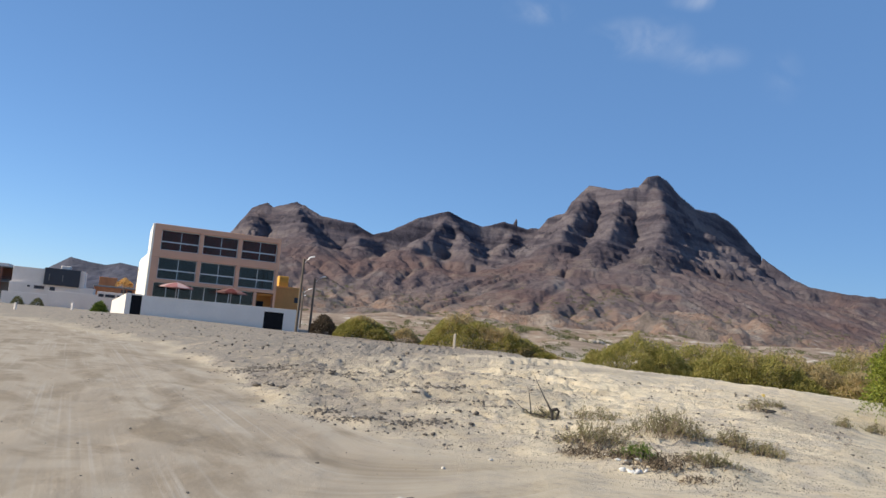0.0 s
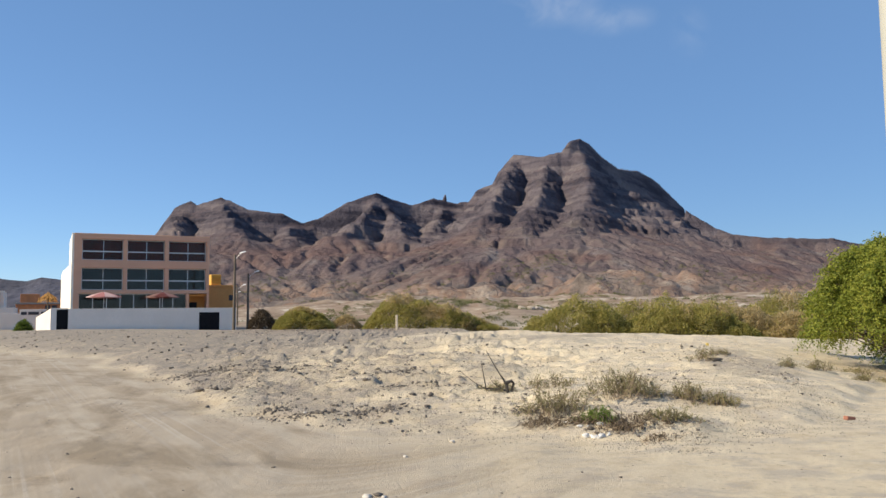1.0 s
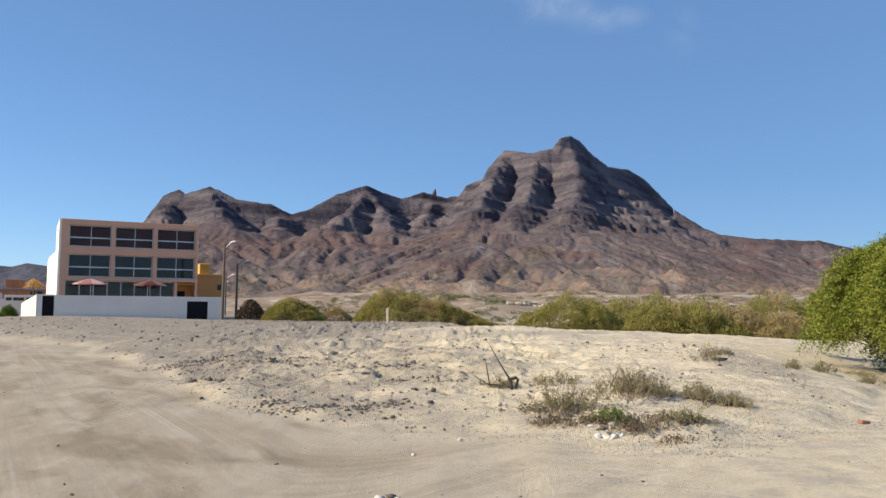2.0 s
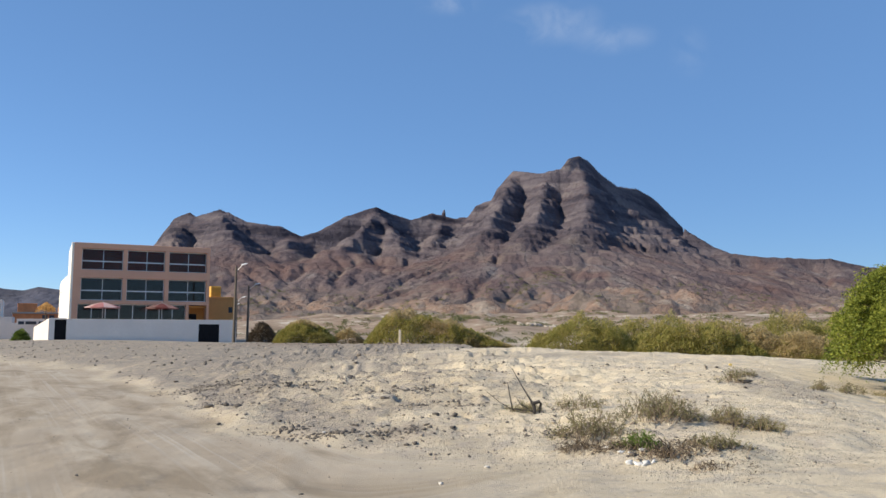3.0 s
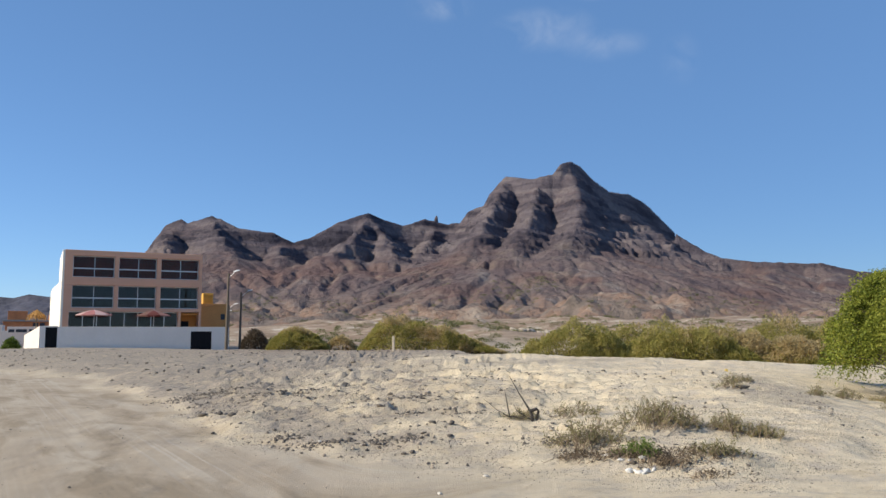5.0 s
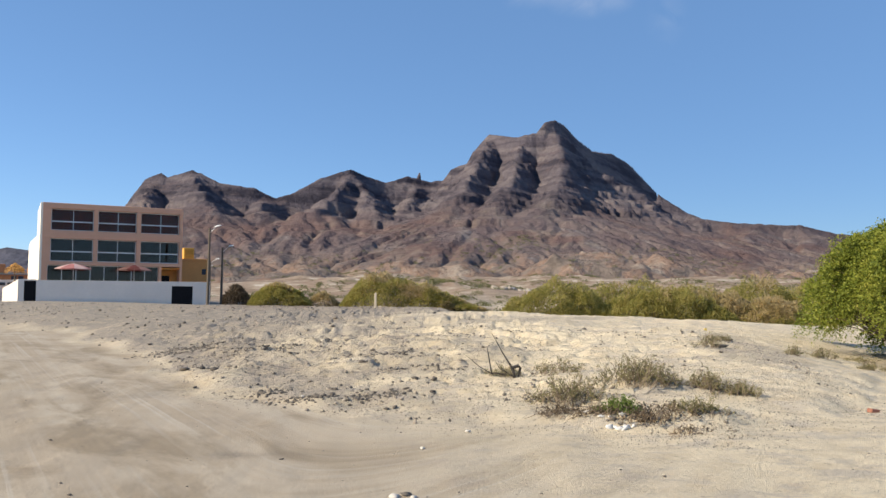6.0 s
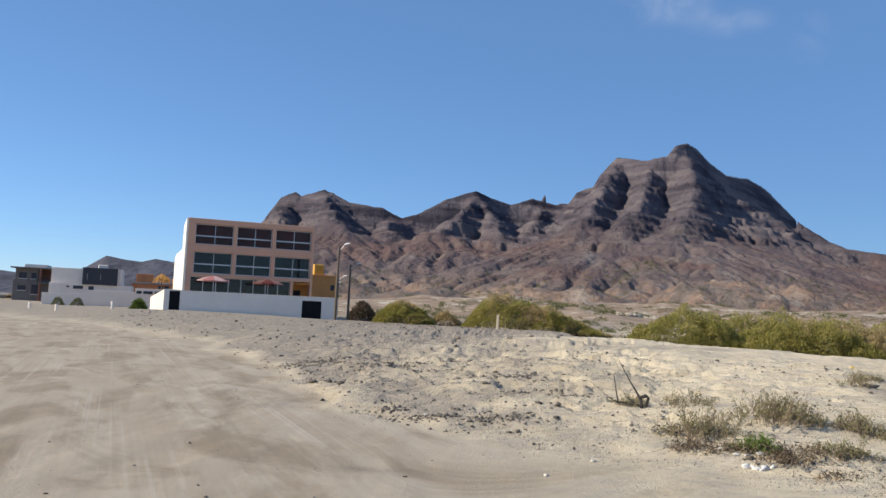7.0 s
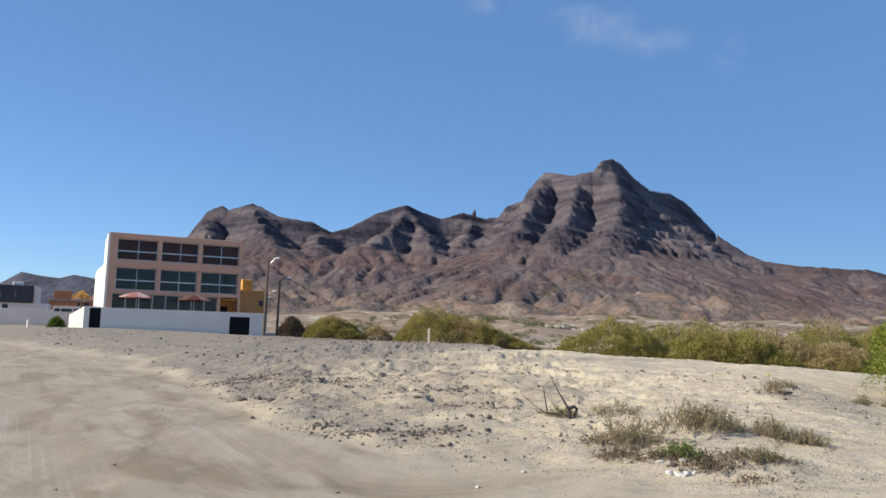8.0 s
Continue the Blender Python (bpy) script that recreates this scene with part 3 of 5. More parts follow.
# spurs running down from the crest: way off to the side and height, both as seen at 1500 m
SPURS = [[(253, 330), (274, 252), (248, 196), (222, 155), (184, 108), (140, 66), (105, 30)],
         [(127, 305), (96, 250), (62, 190), (20, 128), (-24, 78), (-60, 34)],
         [(186, 300), (172, 232), (146, 176), (108, 120), (60, 70), (20, 34)],
         [(330, 232), (318, 170), (290, 118), (262, 76), (240, 38)],
         [(425, 194), (462, 150), (450, 104), (410, 62), (380, 34)],
         [(536, 142), (500, 92), (440, 46)],
         [(640, 138), (590, 88), (540, 40)],
         [(760, 126), (700, 76), (640, 34)],
         [(-136, 235), (-166, 200), (-250, 126), (-345, 76), (-420, 36)],
         [(-120, 226), (-92, 176), (-100, 120), (-140, 74), (-180, 34)],
         [(-10, 216), (-40, 160), (-84, 102), (-110, 60)],
         [(-434, 230), (-400, 176), (-385, 120), (-400, 66)],
         [(-300, 186), (-318, 130), (-350, 84), (-380, 40)],
         [(-510, 215), (-540, 140), (-570, 60)]]
# the ridge in front of the shaded hollow beside the summit
SHOULDER = [(256, 330), (282, 306), (300, 270), (330, 252), (364, 236), (410, 216), (446, 188), (486, 154), (530, 128)]
BACK_CREST = 258, 450


def front_depth(u):
    return 1480 + 110 * np.sin(u / 170.0 + 0.6) - 150 * np.exp(-(((u - 200) / 85) ** 2))


def shoulder_depth(u):
    return np.interp(u, [256, 300, 450, 530], [1474, 1440, 1425, 1350])


def crest_depth(u):
    """How far off the crest stands, along each way from the track; beyond the summit it runs away to the back."""
    behind = 1480 + (u - 258) * 3.5
    return np.where((u > BACK_CREST[0]) & (u < BACK_CREST[1]), behind, front_depth(u))


def crest_height(u):
    return np.interp(u, cx, cz) + 1.1 * fbm(u / 13, u * 0, 3, 5)


def in_world(u, y, z):
    return np.stack([u * y / 1500, y, z * y / 1500], 1)


def crest_lines():
    lines = []
    for u in (np.arange(-740, 258, 7.0), np.arange(259, 450, 3.0), np.arange(451, 1250, 8.0)):
        y = crest_depth(u) + 12 * fbm(u / 40, u * 0, 2, 7) * (np.abs(u - 330) > 150)
        lines.append((in_world(u, y, crest_height(u)), 1.8 if u[0] == 259 else 1.0))
    return lines


def ridge_lines():
    """The mountain's skeleton: crest, spurs running down from it and side spurs, as (x, y, z) polylines with a flank steepness."""
    r = np.random.default_rng(5)
    lines = crest_lines()
    su, sz = np.array(SHOULDER, float).T
    lines.append((in_world(su, shoulder_depth(su), sz), 0.95))
    for spur in SPURS:
        su, sz = np.array(spur, float).T
        n = 16
        q = np.linspace(0, 1, n)
        k = np.linspace(0, 1, len(su))
        u, z = np.interp(q, k, su), np.interp(q, k, sz)
        u = u + np.cumsum(r.normal(0, 3, n)) * q
        y0 = float(shoulder_depth(su[0]) if 258 < su[0] < 500 else front_depth(su[0])) - 12
        y = y0 + (720 - y0) * (1 - z / (z[0] + 1)) ** 0.85
        main = in_world(u, y, z)
        lines.append((main, 0.50))
        for m in range(5, n - 1):
            for side in (-1, 1):
                if r.uniform() < 0.72:
                    continue
                m0 = main[m] + (main[m + 1 if m + 1 < n else m] - main[m]) * r.uniform()
                long, ang = r.uniform(70, 180), r.uniform(0.3, 0.75)
                t = np.linspace(0, 1, 6)[:, None]
                pts = m0 + t * np.array([side * math.sin(ang), -math.cos(ang), 0.0]) * long
                pts[:, :2] += np.cumsum(r.normal(0, 4, (6, 2)), 0) * t
                pts[:, 2] = m0[2] - 1 - long * r.uniform(0.36, 0.5) * t[:, 0] * (0.4 + 0.6 * min(1, m0[2] / 150))
                lines.append((pts, 0.44))
    return lines


def skeleton_height(x, y, lines, base=-30.0):
    h = np.full(x.shape, base)
    for pts, steep in lines:
        for a, b2 in zip(pts[:-1], pts[1:]):
            reach = min((max(a[2], b2[2]) + 30) / (0.5 * steep) + 10, 330)
            r0, r1 = np.searchsorted(y[:, 0], (min(a[1], b2[1]) - reach, max(a[1], b2[1]) + reach))
            c0, c1 = np.searchsorted(x[0], (min(a[0], b2[0]) - reach, max(a[0], b2[0]) + reach))
            if r0 >= r1 or c0 >= c1:
                continue
            xs, ys = x[r0:r1, c0:c1], y[r0:r1, c0:c1]
            ab = b2[:2] - a[:2]
            t = np.clip(((xs - a[0]) * ab[0] + (ys - a[1]) * ab[1]) / (ab @ ab + 1e-9), 0, 1)
            d = np.hypot(xs - a[0] - t * ab[0], ys - a[1] - t * ab[1])
            z = a[2] + (b2[2] - a[2]) * t
            k = steep * (0.85 + (0.75 if steep > 0.8 else 1.7) * smooth(100, 240, z))
            part_h = z - k * d * (1 - 0.35 * smooth(20, 160, d))
            h[r0:r1, c0:c1] = np.maximum(h[r0:r1, c0:c1], part_h)
    return h


def rain_worn(h, batches, drops, steps, seed):
    """Wears gullies into a height grid (in cells) with drops of water that carry soil downhill."""
    r = np.random.default_rng(seed)
    ny, nx = h.shape
    flat = h.ravel().copy()
    for _ in range(batches):
        p = np.stack([r.uniform(2, nx - 3, drops), r.uniform(2, ny - 3, drops)], 1)
        way, speed, water, load = np.zeros((drops, 2)), np.ones(drops), np.ones(drops), np.zeros(drops)
        for _ in range(steps):
            i = p.astype(int)
            fx, fy = (p - i).T
            k = i[:, 1] * nx + i[:, 0]
            a, b2, c, d = flat[k], flat[k + 1], flat[k + nx], flat[k + nx + 1]
            g = np.stack([(b2 - a) * (1 - fy) + (d - c) * fy, (c - a) * (1 - fx) + (d - b2) * fx], 1)
            old = a * (1 - fx) * (1 - fy) + b2 * fx * (1 - fy) + c * (1 - fx) * fy + d * fx * fy
            way = way * 0.15 - g * 0.85
            way /= np.linalg.norm(way, axis=1)[:, None] + 1e-6
            p2 = np.clip(p + way, (2, 2), (nx - 3, ny - 3))
            i2 = p2.astype(int)
            gx2, gy2 = (p2 - i2).T
            k2 = i2[:, 1] * nx + i2[:, 0]
            dh = flat[k2] * (1 - gx2) * (1 - gy2) + flat[k2 + 1] * gx2 * (1 - gy2) + flat[k2 + nx] * (1 - gx2) * gy2 + flat[k2 + nx + 1] * gx2 * gy2 - old
            room = np.maximum(-dh, 0.01) * speed * water * 5.0
            give = np.where(dh > 0, np.minimum(dh, load), (load - room) * 0.25)
            give = np.where((dh <= 0) & (load < room), -np.minimum((room - load) * 0.22, np.maximum(-dh, 0) * 0.5), give)
            load = load - give
            kk = np.concatenate([k, k + 1, k + nx, k + nx + 1])
            w = np.concatenate([(1 - fx) * (1 - fy), fx * (1 - fy), (1 - fx) * fy, fx * fy]) * np.tile(give, 4)
            flat += np.clip(np.bincount(kk, w, len(flat)), -0.05, 0.03)
            speed = np.sqrt(np.clip(speed**2 - dh * 3.0, 0.05, 9.0))
            water *= 0.98
            p = p2
    return flat.reshape(ny, nx)


CELL = 5.0
wear_x, wear_y = np.arange(-1010, 1260, CELL), np.arange(560, 2250, CELL)
WX, WY = np.meshgrid(wear_x, wear_y)
WORN = skeleton_height(WX, WY, ridge_lines()) + 2.5 * fbm(WX / 45, WY / 45, 3, 15)
for _ in range(8):
    soft = (WORN + np.roll(WORN, 1, 0) + np.roll(WORN, -1, 0) + np.roll(WORN, 1, 1) + np.roll(WORN, -1, 1)) / 5
    WORN = WORN + (soft - WORN) * (0.75 + 0.2 * smooth(190, 110, WORN))
WORN = rain_worn(WORN / CELL, 12, 4000, 70, 3) * CELL


def worn_height(x, y):
    i, j = np.clip((x - wear_x[0]) / CELL, 0, len(wear_x) - 2.001), np.clip((y - wear_y[0]) / CELL, 0, len(wear_y) - 2.001)
    i0, j0 = i.astype(int), j.astype(int)
    u, v = i - i0, j - j0
    return (WORN[j0, i0] * (1 - u) + WORN[j0, i0 + 1] * u) * (1 - v) + (WORN[j0 + 1, i0] * (1 - u) + WORN[j0 + 1, i0 + 1] * u) * v


def mountain_sheet(x, y):
    """Heights on a grid of places."""
    u = x * 1500 / y
    h = worn_height(x + 2.5 * fbm(x / 14, y / 14, 2, 16), y + 2.5 * fbm(x / 14, y / 14, 2, 17))
    calm = smooth(5, 50, crest_depth(u) - y)
    h = h + (0.35 + 0.65 * calm) * (0.9 * ridged(x / 21, y / 30, 3, 29) + 0.6 * fbm(x / 7, y / 7, 2, 33)) * (0.5 + smooth(90, 150, h)) * smooth(0, 40, h)
    hollow = smooth(268, 300, u) * smooth(470, 440, u) * smooth(6, 40, y - shoulder_depth(u))
    # level bands of lava in the upper half, broken and fading sideways
    for size, share, seed in ((38.0, 0.6, 37), (17.0, 0.6, 39), (8.0, 0.7, 41)):
        zb = h + 0.05 * x + 0.4 * size * fbm(x / 130, y / 130, 2, seed)
        fr2 = zb / size - np.floor(zb / size)
        bands = 0.3 * fr2 + 0.7 * smooth(0.60, 0.86, fr2) - fr2
        patchy = 0.35 + 0.65 * smooth(-0.35, 0.25, fbm(x / 60, zb / 14, 2, seed + 60))
        h = h + bands * size * share * patchy * smooth(85, 125, h + 35 * fbm(x / 80, y / 80, 2, 45)) * (0.3 + 0.7 * calm) * (1 - 0.9 * hollow)
    a_grid = np.maximum(h, crest_sheet(x, y))
    a_grid = np.minimum(a_grid, (crest_height(u) - 0.4 * calm) * y / 1500)
    hills = smooth(470, 580, y) * (1 - smooth(820, 1000, y)) * np.clip(9 + 12 * fbm(x / 85, y / 75, 3, 43) + 6 * np.abs(fbm(x / 36, y / 32, 3, 47)), -3, 60)
    hills = (hills + 5 * smooth(450, 620, y)) * smooth(-560, -430, u)
    hills = hills + 20 * np.exp(-(((u - 330) / 130) ** 2) - ((y - 640) / 70) ** 2) * (1 + 0.35 * ridged(x / 40, y / 60, 3, 49))
    return np.maximum(a_grid, hills)


def crest_sheet(x, y):
    """The crest alone, with steep flanks, so that the skyline keeps its shape."""
    u = x * 1500 / y
    off = np.clip(np.abs(y - crest_depth(u)) - 3.0, 0, None)
    return (crest_height(u) - 0.5) * crest_depth(u) / 1500 - 1.5 * off


mx_ = np.arange(-0.62, 0.80, 0.0019)
my_ = np.concatenate([np.arange(470, 900, 6.0), np.arange(900, 1640, 3.4), np.arange(1640, 2220, 6.0)])
A, Y = np.meshgrid(mx_, my_)
X = A * Y
Z = mountain_sheet(X, Y)
MZ = Z.copy()
Z[0] = -20
nx, ny = len(mx_), len(my_)
idx = np.arange(nx * ny).reshape(ny, nx)
F = np.stack([idx[:-1, :-1], idx[:-1, 1:], idx[1:, 1:], idx[1:, :-1]], -1).reshape(-1, 4)
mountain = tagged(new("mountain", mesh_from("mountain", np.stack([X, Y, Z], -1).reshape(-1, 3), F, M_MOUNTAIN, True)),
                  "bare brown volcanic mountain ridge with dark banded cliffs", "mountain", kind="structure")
v, f = tube_arrays([(-9, 1546, 214), (-7.5, 1546, 226), (-6.5, 1546, 233), (-6, 1546, 238)], [9, 4.6, 3.0, 1.0], 6)
child("rock_pinnacle", mesh_from("rock_pinnacle", v, f, M_MOUNTAIN), mountain, "slim rock needle on the crest")



def mountain_height(x, y):
    """Height of the mountain at single places, from its sheet."""
    i = np.clip(np.searchsorted(mx_, x / y), 1, len(mx_) - 1)
    j = np.clip(np.searchsorted(my_, y), 1, len(my_) - 1)
    return MZ[j, i]


# lower hills away to one side
hx = np.arange(-1500, -560, 5.0)
hy = np.arange(1350, 1950, 10.0)
X, Y = np.meshgrid(hx, hy)
U = X * 1500 / Y
top = np.interp(U, [-1300, -1113, -1037, -975, -927, -882, -840, -806, -777, -732, -640, -560], [40, 49, 42, 47, 61, 87, 80, 77, 84, 78, 70, 30])
Z = top * 1650 / 1500 * (1 - np.clip((1650 - Y) / 300, 0, 1) ** 0.8) - np.clip(Y - 1650, 0, 999) * 0.5 + 8 * ridged(X / 60, Y / 90, 3, 3) * 0.4 * smooth(0, 60, 1650 - Y) - 2
nx, ny = len(hx), len(hy)
idx = np.arange(nx * ny).reshape(ny, nx)
F = np.stack([idx[:-1, :-1], idx[:-1, 1:], idx[1:, 1:], idx[1:, :-1]], -1).reshape(-1, 4)
tagged(new("distant_hill", mesh_from("distant_hill", np.stack([X, Y, Z], -1).reshape(-1, 3), F, M_HILL)),
       "low bare brown hills far behind the houses, haze put into their blue-grey colour", "hill", kind="structure")


def gz(x, y):
    return float(ground_height(np.array([float(x)]), np.array([float(y)]))[0])


def empty(name, m, label, category, group=""):
    e = new(name)
    e.matrix_world = m
    return tagged(e, label, category, group)


# ---- the salmon building; local x along its front, y to its back, z as the world's ----
FACE = 26.93
BM = pose(-37.79, 80.0, 0, 0, 0, FACE)
house = empty("apartment_building", BM, "three-storey salmon building with wide glazed front", "building")
W, H, DEEP = 13.55, 10.68, 11.0
COLS = [(0.75, 4.72), (5.12, 8.88), (9.3, 13.22)]
ROWS = [(7.93, 10.1), (4.8, 7.1)]
REC = 0.55
# front: bands and piers as separate solids
for z0, z1 in ((10.1, H), (7.1, 7.93), (4.42, 4.8)):
    box_part("floor_band", (0, W, 0, REC, z0, z1), M_SALMON, house)
for x0, x1 in ((0, 0.75), (4.72, 5.12), (8.88, 9.3), (13.22, W)):
    for z0, z1 in ROWS:
        box_part("pier", (x0, x1, 0, REC, z0, z1), M_SALMON, house, bevel=0.01)
for x0, x1 in ((0, 0.55), (11.15, 11.45), (13.3, W)):
    box_part("pier", (x0, x1, 0, REC, 0.0, 4.42), M_SALMON, house, bevel=0.01)
# side wall with a stepped outer leaf, rear wall, roof and inner floors
bm = bmesh.new()
add_box(bm, -0.22, 0.0, 0.02, DEEP, 0.0, H - 0.02)
part("side_wall", bm, M_PALE, house, "sunlit cream side wall", 0.02)
bm = bmesh.new()
plan = [(-0.23, 0.1), (-0.23, DEEP), (-1.0, DEEP), (-1.0, 2.2)]
low = [bm.verts.new((px, py, 0.0)) for px, py in plan]
high = [bm.verts.new((px, py, 7.5 - (0.75 if px < -0.5 else 0.0))) for px, py in plan]
bm.faces.new(low), bm.faces.new(high[::-1])
for k in range(4):
    bm.faces.new((low[k], high[k], high[(k + 1) % 4], low[(k + 1) % 4]))
bmesh.ops.recalc_face_normals(bm, faces=bm.faces)
part("side_wall_step", bm, M_PALE, house, "thicker lower part of the cream side wall", 0.02)
box_part("side_wall", (W - 0.25, W, REC, DEEP, 0.0, H - 0.05), M_SALMON, house)
box_part("rear_wall", (0, W - 0.25, DEEP - 0.25, DEEP, 0.0, H - 0.05), M_SALMON, house)
box_part("roof", (0.0, W - 0.25, REC, DEEP - 0.25, H - 0.35, H - 0.1), M_GREY, house)
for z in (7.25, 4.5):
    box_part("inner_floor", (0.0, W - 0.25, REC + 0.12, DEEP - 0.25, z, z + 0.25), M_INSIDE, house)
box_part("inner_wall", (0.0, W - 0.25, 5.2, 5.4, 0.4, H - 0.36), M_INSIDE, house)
# Maroon sheets added behind the top panes so that they look red-brown.
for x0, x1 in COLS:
    part("backing_sheet", boxes((x0 + 0.1, x1 - 0.1, REC + 0.22, REC + 0.25, 7.98, 10.0)), M_MAROON, house, "dark maroon sheet behind the glass")
box_part("terrace_floor", (0.0, W, -4.75, DEEP - 0.25, 0.3, 1.35), M_GREY, house)


def make_window(x0, x1, z0, z1, split, rail, curtain=False, pane_glass=M_GLASS):
    """A wide window: white frame, mullion, transom and its panes."""
    fw, y0, y1 = 0.07, REC - 0.06, REC + 0.02
    bm = boxes((x0, x1, y0, y1, z1 - fw, z1), (x0, x1, y0, y1, z0, z0 + fw), (x0, x0 + fw, y0, y1, z0 + fw, z1 - fw),
               (x1 - fw, x1, y0, y1, z0 + fw, z1 - fw), (x0 + fw, x1 - fw, y0 - 0.02, y1, rail - 0.06, rail + 0.06))
    xm = x0 + (x1 - x0) * split
    add_box(bm, xm - 0.028, xm + 0.028, y0, y1 - 0.005, rail + 0.06, z1 - fw)
    add_box(bm, xm - 0.028, xm + 0.028, y0, y1 - 0.005, z0 + fw, rail - 0.06)
    win = part("window", bm, M_FRAME, house, "white-framed dark window with a transom")
    for a, c in ((x0 + fw, xm - 0.028), (xm + 0.028, x1 - fw)):
        for e, g2 in ((z0 + fw, rail - 0.06), (rail + 0.06, z1 - fw)):
            part("pane", boxes((a, c, REC - 0.028, REC - 0.012, e, g2)), pane_glass, win)
    if curtain:
        bm = bmesh.new()
        for k in range(9):
            add_box(bm, x0 + 2.2 + k * 0.15, x0 + 2.33 + k * 0.15, REC + 0.15 + 0.04 * (k % 2), REC + 0.19 + 0.04 * (k % 2), z0 + 0.1, rail - 0.05)
        part("curtain", bm, M_FRAME, win, "pale curtain behind the glass")


for r, (z0, z1) in enumerate(ROWS):
    for c, (x0, x1) in enumerate(COLS):
        make_window(x0, x1, z0, z1, 0.52, 8.84 if r == 0 else 5.8, r == 1 and c == 2, M_BROWNGLASS if r == 0 else M_GLASS)
# ground floor: a row of tall panes, then an entrance
xs = np.linspace(0.55, 11.15, 9)
bm = boxes((0.55, 11.15, REC - 0.06, REC + 0.02, 4.34, 4.42), (0.55, 11.15, REC - 0.06, REC + 0.02, 1.35, 1.43))
for x in xs:
    add_box(bm, x - 0.035, x + 0.035, REC - 0.055, REC + 0.015, 1.43, 4.34)
shop = part("window", bm, M_FRAME, house, "long glazed ground-floor front with thin mullions")
for a, c in zip(xs[:-1], xs[1:]):
    part("pane", boxes((a + 0.035, c - 0.035, REC - 0.028, REC - 0.012, 1.43, 4.34)), M_GLASS, shop)
# No lamp stands here; the entrance's warm light is put into the orange colour.
box_part("entrance_wall", (11.45, 13.3, REC + 0.9, REC + 1.1, 1.35, 4.42), M_ORANGE, house, "entrance recess with its warm light put into the orange wall colour")
part("door", boxes((11.7, 12.5, REC + 0.84, REC + 0.898, 1.35, 3.5)), M_BLACK, house, "dark entrance door")
part("door_canopy", boxes((11.45, 13.3, REC - 0.3, REC + 0.88, 4.15, 4.3)), M_ORANGE, house)
# aerial stubs on the side
for bx, by, bz in ((-1.1, 2.0, 5.6), (-1.2, 2.3, 6.0)):
    part("bracket", boxes((bx, -0.58, by, by + 0.04, bz, bz + 0.04)), M_METAL, house)

annexe = empty("annexe", BM @ pose(15.5, 12, 0), "ochre rear building with a yellow roof room", "building")
box_part("body", (0, 3.5, 0, 8, 0.0, 5.75), M_OCHRE, annexe, bevel=0.03)
box_part("roof_room", (0.5, 1.7, 0.5, 5, 5.75, 7.2), M_YELLOW, annexe, "bright yellow roof room", 0.03)
box_part("parapet", (-0.05, 3.55, -0.06, 0.1, 5.55, 5.85), M_OCHRE, annexe, bevel=0.02)
for k in range(4):
    box_part("slat", (0.48, 1.72, 0.42, 0.5, 5.9 + 0.33 * k, 6.06 + 0.33 * k), M_YELLOW, annexe)
box_part("window", (2.6, 3.1, -0.02, 0.2, 3.9, 4.6), M_DARKBOX, annexe)

# boundary wall of the building
V0 = -5.0
bwall = empty("boundary_wall", BM @ pose(0, V0, 0), "white boundary wall with black metal gates", "wall")
for x0, x1, z0, z1 in ((-0.5, 11.72, -0.3, 2.76), (11.72, 13.78, 2.34, 2.76), (13.78, 15.5, -0.3, 2.76), (-1.5, -0.5, 2.72, 2.86),
                       (-1.95, -1.5, -0.3, 2.86)):
    box_part("wall_panel", (x0, x1, 0.0, 0.22, z0, z1), M_WHITE, bwall, bevel=0.015)
box_part("coping", (-0.5, 15.5, -0.02, 0.24, 2.76, 2.80), M_WHITE, bwall, bevel=0.01)
for x0, x1, z1 in ((11.72, 13.78, 2.34), (-1.5, -0.5, 2.72)):
    gate = box_part("gate", (x0, x1, 0.08, 0.14, 0.3, z1), M_BLACK, bwall, "black sheet-metal gate", 0.01)
    for k in range(1, 4):
        xx = x0 + (x1 - x0) * k / 4
        part("gate_rib", boxes((xx - 0.02, xx + 0.02, 0.05, 0.08, 0.4, z1 - 0.06)), M_BLACK, gate)
box_part("side_wall", (15.28, 15.5, 0.22, 12.0, -0.3, 2.72), M_WHITE, bwall, bevel=0.015)
bm = boxes((-0.12, 0.12, 0.0, 3.0, -0.5, 2.84))
for v in bm.verts:
    if v.co.z > 1 and v.co.y > 1:
        v.co.z = 2.0
wing = part("wing_wall", bm, M_WHITE, bwall, "sunlit white wing wall with a sloping top", 0.01)
wing.matrix_basis = pose(-1.9, 0.0, 0, 0, 0, 25)
box_part("step", (-2.2, -0.4, -0.5, 0.0, 0.2, 0.72), M_GREY, bwall, bevel=0.02)


